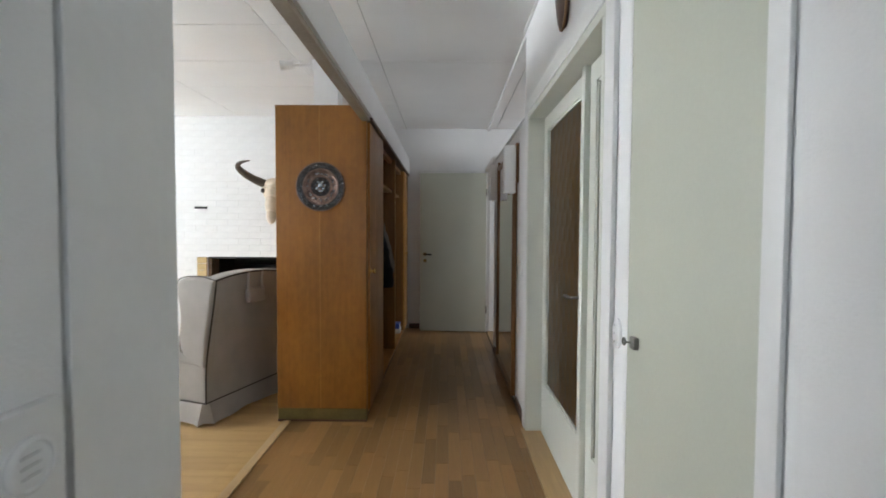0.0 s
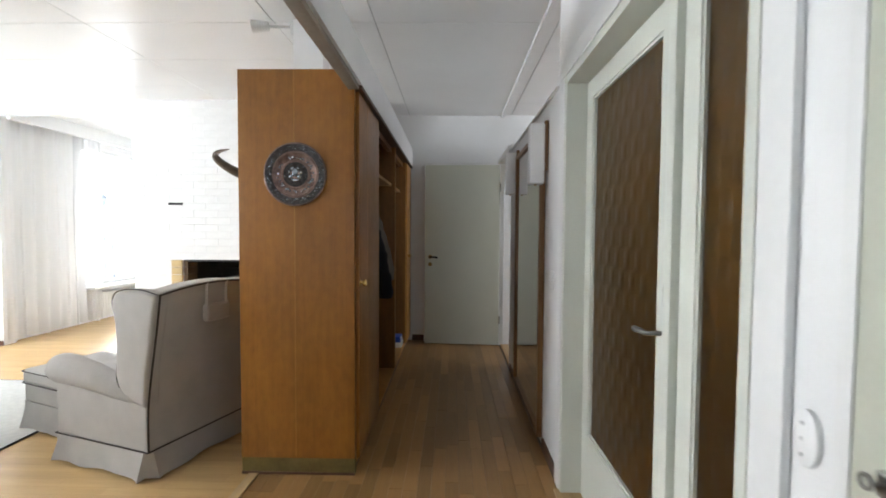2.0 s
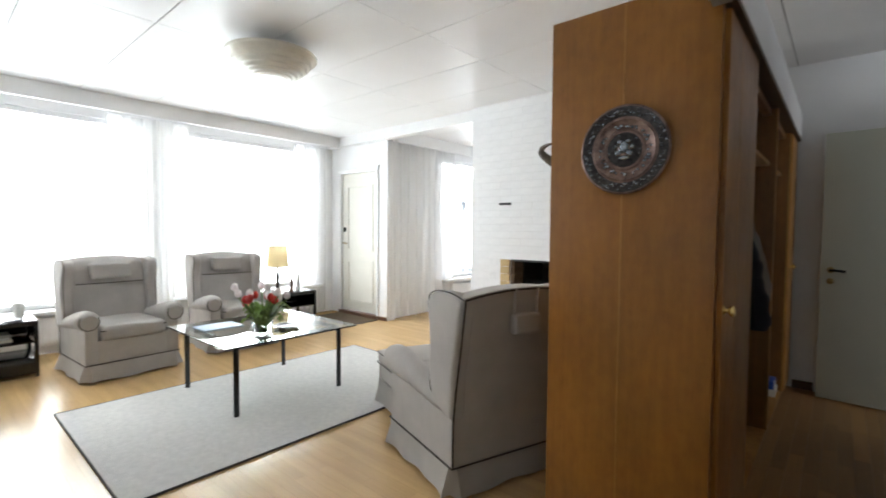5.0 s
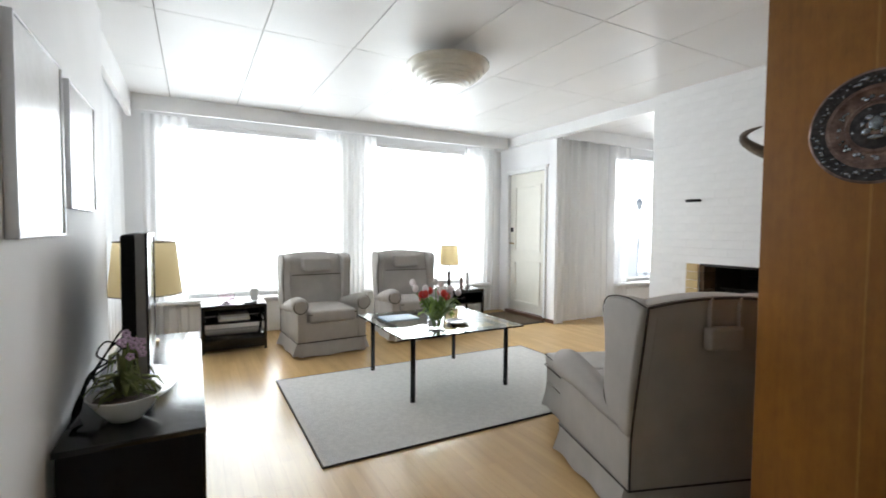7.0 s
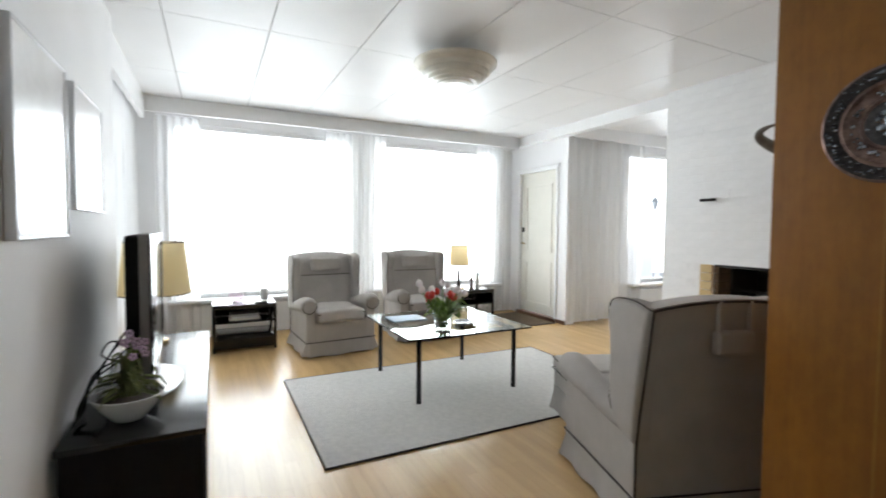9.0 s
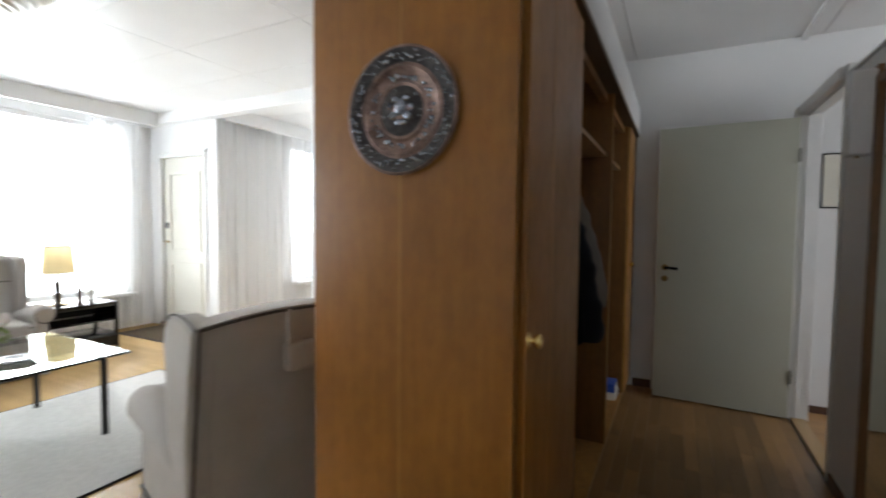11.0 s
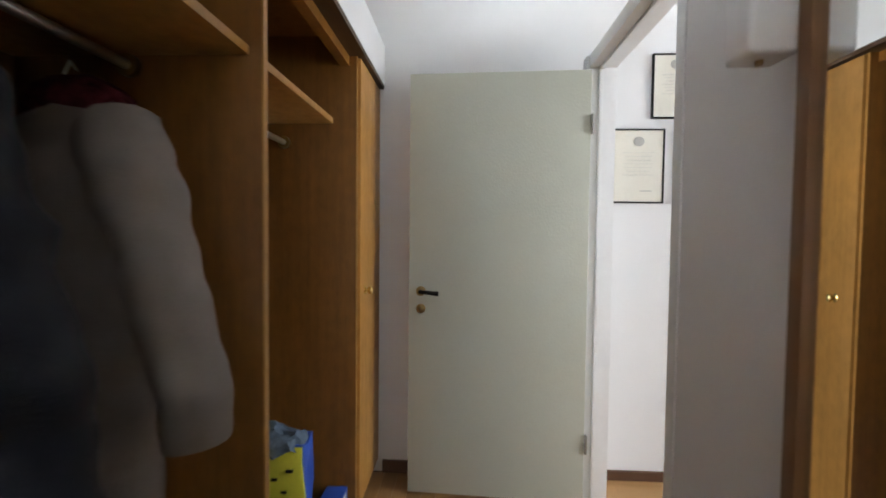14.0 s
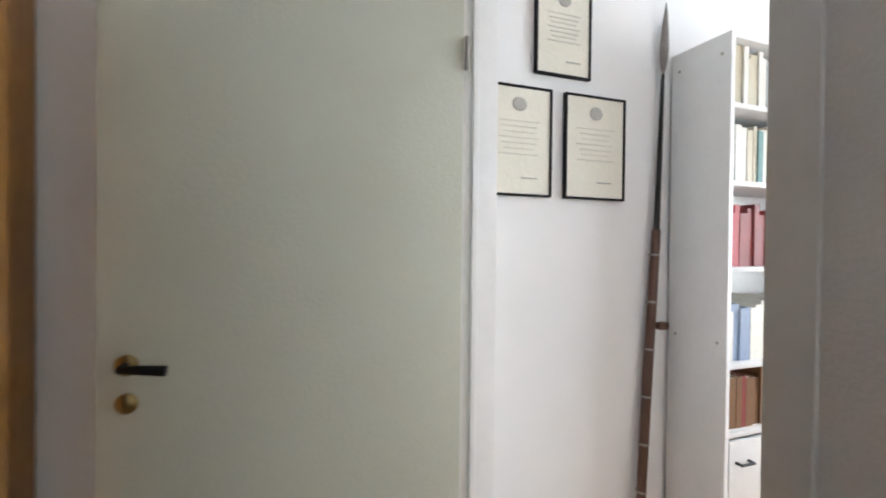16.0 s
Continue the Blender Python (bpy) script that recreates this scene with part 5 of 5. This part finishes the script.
def table_lamp(at, base_h, r0, r1, sh, label, foot):
    l = thing("table_lamp", label, "table lamp", at, 0, "shaded lamps")
    part("foot", lathe([(0.08, 0), (0.08, 0.012), (0.02, 0.022), (0.014, base_h * 0.6), (0.010, base_h + sh * 0.6), (0.002, base_h + sh * 0.61)], 24), foot, l)
    bm = bmesh.new()
    n = 40
    lo = [bm.verts.new((r0 * math.cos(a), r0 * math.sin(a), base_h)) for a in (2 * math.pi * k / n for k in range(n))]
    hi = [bm.verts.new((r1 * math.cos(a), r1 * math.sin(a), base_h + sh)) for a in (2 * math.pi * k / n for k in range(n))]
    for k in range(n):
        bm.faces.new((lo[k], lo[(k + 1) % n], hi[(k + 1) % n], hi[k]))
    sh_ob = part("shade", bm, SHADE, l, "cream cloth shade")
    for r, z in ((r0, base_h), (r1, base_h + sh)):
        part("shade_trim", tube([(r * math.cos(a), r * math.sin(a), z) for a in np.linspace(0, 2 * math.pi, 41)], 0.0035, 6), SHADE_TRIM, sh_ob, "dark bound edge")
    part("shade_carrier", boxes([(-r1, r1, -0.004, 0.004, base_h + sh * 0.93, base_h + sh * 0.94), (-0.004, 0.004, -r1, r1, base_h + sh * 0.945, base_h + sh * 0.955)]), BRASS, l)


table_lamp((-4.14, 0.89, 0.44), 0.36, 0.235, 0.195, 0.38, "brass table lamp with large cream shade on the black bench", BRASS)
table_lamp((-5.52, 4.22, 0.4905), 0.32, 0.135, 0.115, 0.26, "small table lamp with cream shade on the side table", BRASS)
for x, y, h, mat, lab in ((-5.42, 4.16, 0.25, PIPING, "dark carved candlestick on the side table"), (-5.40, 4.34, 0.17, SPEAR_WOOD, "short brown candle on the side table"), (-5.44, 4.46, 0.22, INK, "banded grey candle holder on the side table")):
    bm = lathe([(0.03, 0.4905), (0.03, 0.51), (0.018, 0.53), (0.022, 0.49 + h * 0.5), (0.018, 0.49 + h * 0.55), (0.024, 0.49 + h * 0.9), (0.012, 0.49 + h), (0.002, 0.4905 + h)], 16, (x, y, 0))
    solid("candlestick", bm, mat, lab, "candlestick", "candles on the side table")

doormat = thing("doormat", "brown bristle doormat at the garden door", "doormat")
part("bristle_face", box(-5.92, -5.06, 4.98, 5.46, 0, 0.014, 0.004), MAT_FIBRE, doormat)
part("edge", boxes([(-5.94, -5.04, 4.96, 4.98, 0, 0.012), (-5.06, -5.04, 4.98, 5.47, 0, 0.012), (-5.94, -5.92, 4.98, 5.47, 0, 0.012)]), RUG_EDGE, doormat, smooth=False)

# ---- television bench ----
bench = thing("media_bench", "long low glossy black bench along the wall", "bench")
part("top", box(-4.38, -2.33, 0.72, 1.24, 0.415, 0.44, 0.003), BLACK, bench)
part("body", box(-4.36, -2.335, 0.73, 1.225, 0.04, 0.414, 0.003), BLACK_MATT, bench)
for k in range(3):
    d = part("drawer", box(-4.35 + k * 0.67, -3.69 + k * 0.67, 1.226, 1.238, 0.06, 0.40, 0.003), BLACK, bench)
part("plinth", box(-4.33, -2.37, 0.76, 1.2, 0, 0.04), BLACK_MATT, bench)

tv = thing("television", "flat television with silver edge on an oval foot", "television", (-3.12, 0.965, 0.4405), 2)
part("screen", box(-0.44, 0.44, 0.012, 0.032, 0.22, 0.79, 0.004), SCREEN, tv)
part("side_edge", box(0.4705, 0.476, -0.012, 0.026, 0.15, 0.82, 0.002), TV_GREY, tv, "grey plastic side edge")
part("bezel", boxes([(-0.47, -0.442, -0.005, 0.036, 0.19, 0.82), (0.442, 0.47, -0.005, 0.036, 0.19, 0.82), (-0.442, 0.442, -0.005, 0.036, 0.792, 0.82), (-0.442, 0.442, -0.005, 0.036, 0.14, 0.218)]), BLACK, tv, smooth=False)
part("casing", box(-0.46, 0.462, -0.07, -0.006, 0.16, 0.815, 0.02, 3), BLACK_MATT, tv)
part("neck", box(-0.06, 0.06, -0.03, 0.03, 0.02, 0.18, 0.01), SILVER, tv)
bm = lathe([(0.17, 0), (0.17, 0.008), (0.15, 0.02), (0.002, 0.024)], 40)
bmesh.ops.transform(bm, matrix=Matrix.Diagonal((1.9, 0.85, 1, 1)), verts=bm.verts)
part("foot", bm, SILVER, tv)
cables = thing("cables", "black cables hanging behind the television", "cables")
for k in range(6):
    top = 0.80 - 0.045 * k
    sag = 0.60 + 0.012 * (k % 3)
    part("cable", tube(curved([(-2.86, 0.90, top), (-2.80, 0.86 - 0.01 * k, top - 0.06 + 0.02 * (k % 2)), (-2.74 + 0.008 * k, 0.785, sag), (-2.67 + 0.012 * k, 0.755 + 0.004 * k, 0.545 + 0.008 * (k % 4)), (-2.60 + 0.014 * (k % 3), 0.742 + 0.005 * k, 0.50), (-2.62 + 0.02 * k, 0.738, 0.46), (-2.70 + 0.02 * k, 0.74 + 0.006 * k, 0.4455)]), 0.0045, 6), BLACK_MATT, cables)
part("cable", tube(curved([(-2.83, 0.90, 0.70), (-2.84, 0.83, 0.74), (-2.78, 0.80, 0.69), (-2.80, 0.87, 0.64)]), 0.004, 6), BLACK_MATT, cables)

plant = thing("orchid", "purple orchid with leaves in a white oval bowl", "potted plant", (-2.58, 0.93, 0.4405))
part("bowl", lathe([(0.05, 0), (0.06, 0.004), (0.10, 0.05), (0.145, 0.115), (0.138, 0.117), (0.09, 0.06), (0.002, 0.03)], 32), CERAMIC, plant)
soil = lathe([(0.115, 0.085), (0.12, 0.095), (0.06, 0.105), (0.002, 0.107)], 20)
part("soil", soil, BARK, plant)
rnd = random.Random(21)
for k in range(46):
    a, r, h = rnd.uniform(0, 6.28), rnd.uniform(0.06, 0.18), rnd.uniform(0.0, 0.09) if k < 30 else rnd.uniform(0.08, 0.2)
    if k >= 30:
        r *= 0.45
    bm = bmesh.new()
    w = rnd.uniform(0.008, 0.019)
    sx, sy = -math.sin(a) * w, math.cos(a) * w
    pts, wid = [(0.02, 0.10), (0.4 * r, 0.12 + h), (0.8 * r, 0.11 + h), (r, 0.09 + 0.7 * h)], [0.3, 1, 0.9, 0.05]
    rows = [[bm.verts.new((q * math.cos(a) + e * sx * u, q * math.sin(a) + e * sy * u, z - (0.008 if e == 0 else 0))) for e in (-1, 0, 1)] for (q, z), u in zip(pts, wid)]
    for p, q in zip(rows, rows[1:]):
        for i in range(2):
            bm.faces.new((p[i], p[i + 1], q[i + 1], q[i]))
    part("leaf", bm, LEAF_DARK, plant)
for a0 in (0.4, 1.2):
    st = part("stem", tube([(0, 0, 0.1), (0.02, 0.02 * a0, 0.25), (0.05 * math.cos(a0), 0.05 * math.sin(a0), 0.37)], 0.004, 6), STEM, plant)
    for k in range(5):
        c = Vector((0.05 * math.cos(a0) + rnd.uniform(-0.05, 0.05), 0.05 * math.sin(a0) + rnd.uniform(-0.05, 0.05), rnd.uniform(0.28, 0.40)))
        bm = bmesh.new()
        for j in range(5):
            b = 2 * math.pi * j / 5 + k
            d = Vector((0.25, math.cos(b), math.sin(b)))
            ball(c + d * 0.011, (0.004, 0.008, 0.008), 8, bm)
        part("bloom", bm, ORCHID, st, "pale purple bloom")


def picture(name, x0, x1, z0, z1, y, face, frame_mat, label, depth=0.03, border=0.02, toward=1):
    """A framed picture on a wall of constant y."""
    p = thing(name, label, "picture")
    a, b = sorted((y, y + toward * depth))
    inner = (a, b - 0.006) if toward > 0 else (a + 0.006, b)
    part("canvas", box(x0 + border, x1 - border, *inner, z0 + border, z1 - border), face, p)
    for r in ((x0, x0 + border, a, b, z0, z1), (x1 - border, x1, a, b, z0, z1), (x0 + border, x1 - border, a, b, z0, z0 + border), (x0 + border, x1 - border, a, b, z1 - border, z1)):
        part("frame_bar", box(*r, 0.002), frame_mat, p)
    return p


picture("wall_picture", -2.60, -2.01, 1.25, 1.945, 0.702, CANVAS, SILVER, "pale glossy picture in a silver frame", 0.035, 0.012)
picture("wall_picture", -3.30, -2.72, 1.37, 1.935, 0.702, CANVAS, SILVER, "pale striped picture in a silver frame", 0.035, 0.012)
picture("wall_picture", -1.50, -0.85, 1.39, 2.05, 0.702, CANVAS, SILVER, "grey picture in a narrow silver frame", 0.03, 0.012)
low = picture("wall_picture", -1.47, -0.85, 0.4, 1.335, 0.702, CANVAS, SILVER, "tall grey ink drawing in a silver frame", 0.03, 0.02)
part("ink_stroke", tube([(-1.37, 0.728, 1.2), (-1.36, 0.728, 1.0), (-1.375, 0.728, 0.8), (-1.37, 0.728, 0.62)], 0.003, 6), INK, low)
part("ink_stroke", box(-1.30, -1.1, 0.7265, 0.729, 0.62, 0.74), INK, low)

# ---- study ----
def certificate(x0, x1, z0, z1, label):
    p = picture("certificate", x0, x1, z0, z1, 5.998, PAPER, BLACK_MATT, label, 0.018, 0.008, -1)
    cx, w, h = (x0 + x1) / 2, x1 - x0, z1 - z0
    bm = ball((cx, 5.983, z1 - 0.17 * h), (0.028, 0.003, 0.024), 12)
    part("crest", bm, INK, p, "grey printed crest")
    for k in range(7):
        ww = w * (0.30 - 0.02 * (k % 3) * 2)
        part("text_line", box(cx - ww, cx + ww, 5.9825, 5.9855, z1 - h * (0.32 + 0.05 * k) - 0.0015, z1 - h * (0.32 + 0.05 * k) + 0.0015), material("faint_print", (0.70, 0.68, 0.61), 0.8) if k == 0 else bpy.data.materials["faint_print"], p)
    part("signature", box(cx + 0.01, cx + 0.07, 5.9825, 5.9855, z0 + 0.16 * h, z0 + 0.16 * h + 0.004), INK, p)


certificate(0.79, 1.05, 1.455, 1.833, "framed certificate with a printed crest on the study wall")
certificate(1.105, 1.37, 1.455, 1.833, "framed certificate with a printed shield crest")
certificate(0.98, 1.21, 1.885, 2.21, "framed certificate hung above two others")

spear = thing("spear", "long dark wooden spear leaning against the study wall", "spear")
part("shaft", tube([(1.43, 5.955, 0.0), (1.475, 5.965, 0.75), (1.515, 5.97, 1.35)], [0.016, 0.019, 0.016], 12), SPEAR_WOOD, spear)
part("ferrule", tube([(1.515, 5.97, 1.35), (1.528, 5.972, 1.65), (1.54, 5.975, 1.95)], [0.012, 0.010, 0.007], 10), IRON, spear)
bm = lathe([(0.006, 0), (0.018, 0.04), (0.024, 0.10), (0.018, 0.18), (0.002, 0.28)], 12)
bmesh.ops.transform(bm, matrix=Matrix.Translation((1.54, 5.975, 1.95)) @ Matrix.Rotation(radians(2.5), 4, "Y") @ Matrix.Diagonal((1, 0.35, 1, 1)), verts=bm.verts)
part("blade", bm, material("dark_spear_iron", (0.16, 0.14, 0.13), 0.5, 0.6, vary=0.3), spear)
for k in range(6):
    z = 0.35 + k * 0.18
    part("wire_band", tube([(1.43 + 0.06 * z, 5.958 + 0.01 * z, z), (1.43 + 0.06 * z + 0.0006, 5.958 + 0.01 * z, z + 0.008)], 0.0205, 12), OLD_STEEL, spear)
part("peg", box(1.50, 1.545, 5.93, 5.955, 0.97, 1.0, 0.006), SPEAR_WOOD, spear)

case = thing("bookcase", "white melamine bookcase filled with books", "bookcase")
for x0, x1 in ((1.597, 1.615), (2.362, 2.38)):
    part("side_panel", box(x0, x1, 5.735, 5.985, 0.0, 2.03, 0.001), WHITE_TRIM, case)
part("back_panel", box(1.615, 2.362, 5.975, 5.985, 0.02, 2.03), WHITE_TRIM, case)
LEVELS = (0.62, 0.86, 1.20, 1.50, 1.77, 2.01)
for z in (0.02,) + LEVELS:
    part("shelf", box(1.616, 2.361, 5.74, 5.974, z, z + 0.018, 0.001), WHITE_TRIM, case)
for z0 in (0.05, 0.335):
    dr = part("drawer", box(1.618, 2.359, 5.733, 5.75, z0, z0 + 0.275, 0.002), WHITE_TRIM, case)
    part("pull", tube([(1.65, 5.733, z0 + 0.2), (1.65, 5.71, z0 + 0.2), (1.71, 5.71, z0 + 0.2), (1.71, 5.733, z0 + 0.2)], 0.005, 8), IRON, dr)
for z, y in ((1.96, 5.77), (1.96, 5.95), (0.95, 5.77), (0.95, 5.95)):
    part("screw_cap", tube([(1.595, y, z), (1.598, y, z)], 0.006, 8), INK, case)
COLOURS = {"white": (0.7, 0.68, 0.62), "cream": (0.55, 0.5, 0.38), "red": (0.35, 0.03, 0.04), "darkred": (0.22, 0.03, 0.03), "teal": (0.08, 0.2, 0.2), "grey": (0.3, 0.32, 0.34), "blue": (0.25, 0.32, 0.45), "brown": (0.18, 0.09, 0.04), "ochre": (0.4, 0.27, 0.08)}
SPINES = {k: material("book_cover_" + k, c, 0.55, vary=0.15) for k, c in COLOURS.items()}
rnd = random.Random(5)
for level, kinds in zip(LEVELS[:5], (("ochre", "brown", "brown", "darkred"), ("grey", "blue", "white", "blue"), ("red", "darkred", "red", "darkred"), ("cream", "white", "teal", "grey"), ("cream", "white", "grey", "white"))):
    x = 1.622
    while x < 2.32:
        w, h, d = rnd.uniform(0.016, 0.04), rnd.uniform(0.17, 0.225), rnd.uniform(0.15, 0.2)
        kind = rnd.choice(kinds)
        b = thing("book", kind.replace("darkred", "dark red") + " book standing upright in the white bookcase", "book", (x, 5.765 + rnd.uniform(0, 0.012), level + 0.0185), 0, "books in the bookcase")
        part("cover", boxes([(0, 0.002, 0, d, 0, h), (w - 0.002, w, 0, d, 0, h), (0.002, w - 0.002, 0, 0.002, 0, h)]), SPINES[kind], b, smooth=False)
        part("pages", box(0.002, w - 0.002, 0.003, d - 0.004, 0.003, h - 0.003), PAPER, b, smooth=False)
        x += w + 0.001

# ---- garden seen through the alcove window ----
lantern = thing("garden_lantern", "grey garden lantern on a post in the snow", "street lamp", (-10.2, 13.9, -0.35))
# Lantern colour is paled to imitate glare from the bright sky.
part("post", tube([(0, 0, 0), (0, 0, 2.3)], [0.03, 0.02], 10), GLARE_PALE, lantern)
part("head", lathe([(0.05, 2.3), (0.11, 2.54), (0.02, 2.55)], 6), GLARE_PALE, lantern)
part("roof", lathe([(0.15, 2.54), (0.06, 2.65), (0.02, 2.70), (0.004, 2.74)], 6), GLARE_PALE, lantern)


def tree(at, height, seed, label):
    """A bare tree: tapered trunk, forking limbs and snow-dusted twigs."""
    rnd = random.Random(seed)
    t = thing("tree", label, "tree", at, 0, "garden trees")
    trunk, twigs, clumps = bmesh.new(), bmesh.new(), bmesh.new()

    def grow(bm, p, d, length, r, level):
        q = p + d * length
        mid = p + d * length * 0.5 + Vector((rnd.uniform(-1, 1), rnd.uniform(-1, 1), 0)) * length * 0.06
        tube([p, mid, q], [r, r * 0.85, r * 0.65], 6, bm)
        if level == 0:
            for _ in range(3):
                ball(q + Vector((rnd.uniform(-0.2, 0.2), rnd.uniform(-0.2, 0.2), rnd.uniform(-0.15, 0.15))), (0.05, 0.05, 0.03), 6, clumps)
            return
        for _ in range(rnd.choice((2, 3))):
            nd = (d + Vector((rnd.uniform(-0.8, 0.8), rnd.uniform(-0.8, 0.8), rnd.uniform(-0.15, 0.5)))).normalized()
            grow(twigs, q, nd, length * rnd.uniform(0.6, 0.85), r * 0.6, level - 1)

    grow(trunk, Vector((0, 0, 0)), Vector((0, 0, 1)), height * 0.33, height * 0.012, 4)
    part("trunk", trunk, GLARE_PALE, t)
    tagged(part("branches", twigs, GLARE_PALE, t), kind="stuff")
    tagged(part("crown", clumps, SNOW, t, "snow on the twigs"), kind="stuff")


tree((-11.2, 15.6, -0.36), 5.0, 3, "bare snow-dusted garden tree with fine branches")
tree((-15.5, 22.0, -0.36), 8.0, 9, "bare snow-dusted garden tree further off")

# ---- single pieces: parquet strips and painted bricks ----
STRIP = 0.0715
strip_meshes = {}
rnd = random.Random(2)
for row in range(22):
    x0 = -0.948 + row * STRIP
    y = 0.85 - rnd.uniform(0.05, 0.5)
    while y < 5.995:
        ln = rnd.choice((0.42, 0.5, 0.58))
        y1 = min(y + ln, 5.995)
        key = round(y1 - y, 3)
        if key > 0.02:
            if key not in strip_meshes:
                strip_meshes[key] = mesh_of("parquet_strip", box(0.0005, STRIP - 0.0005, 0.0005, key - 0.0005, -0.012, 0.0, 0.0003, 1), OAK_FLOOR)
            ob = new("parquet_strip", strip_meshes[key])
            ob.location = (x0, y, rnd.uniform(-0.0004, 0.0))
            ob.parent = floor_hall
        y = y1
structure("floor_hall_start", [(-0.53, 0.63, -1.7, 0.34, -0.02, -0.002)], wood("oak_parquet_start", (0.33, 0.18, 0.07), 0.28, 0.28, "y"), "oak parquet at the start of the hall", "floor")

brick_mesh = mesh_of("brick", box(0, 0.2555, 0, 0.012, 0, 0.0715, 0.0018, 1), BRICK_WHITE)
half_mesh = mesh_of("brick", box(0, 0.1255, 0, 0.012, 0, 0.0715, 0.0018, 1), BRICK_WHITE)
for row in range(35):
    z = 0.005 + row * 0.0755
    for col in range(-1, 8):
        x = -3.29 + col * 0.26 + (0.13 if row % 2 else 0)
        mesh, w = brick_mesh, 0.25
        if x < -3.30:
            x, mesh, w = -3.29, half_mesh, 0.12
            if row % 2 == 0:
                continue
        if x + w > -1.43 or (z < 0.985 and x + w > -2.89 and x < -1.93 and z > 0.38):
            continue
        ob = new("brick", mesh)
        ob.location = (x, 5.3508 + rnd.uniform(-0.0008, 0.0006), z)
        ob.parent = chimney
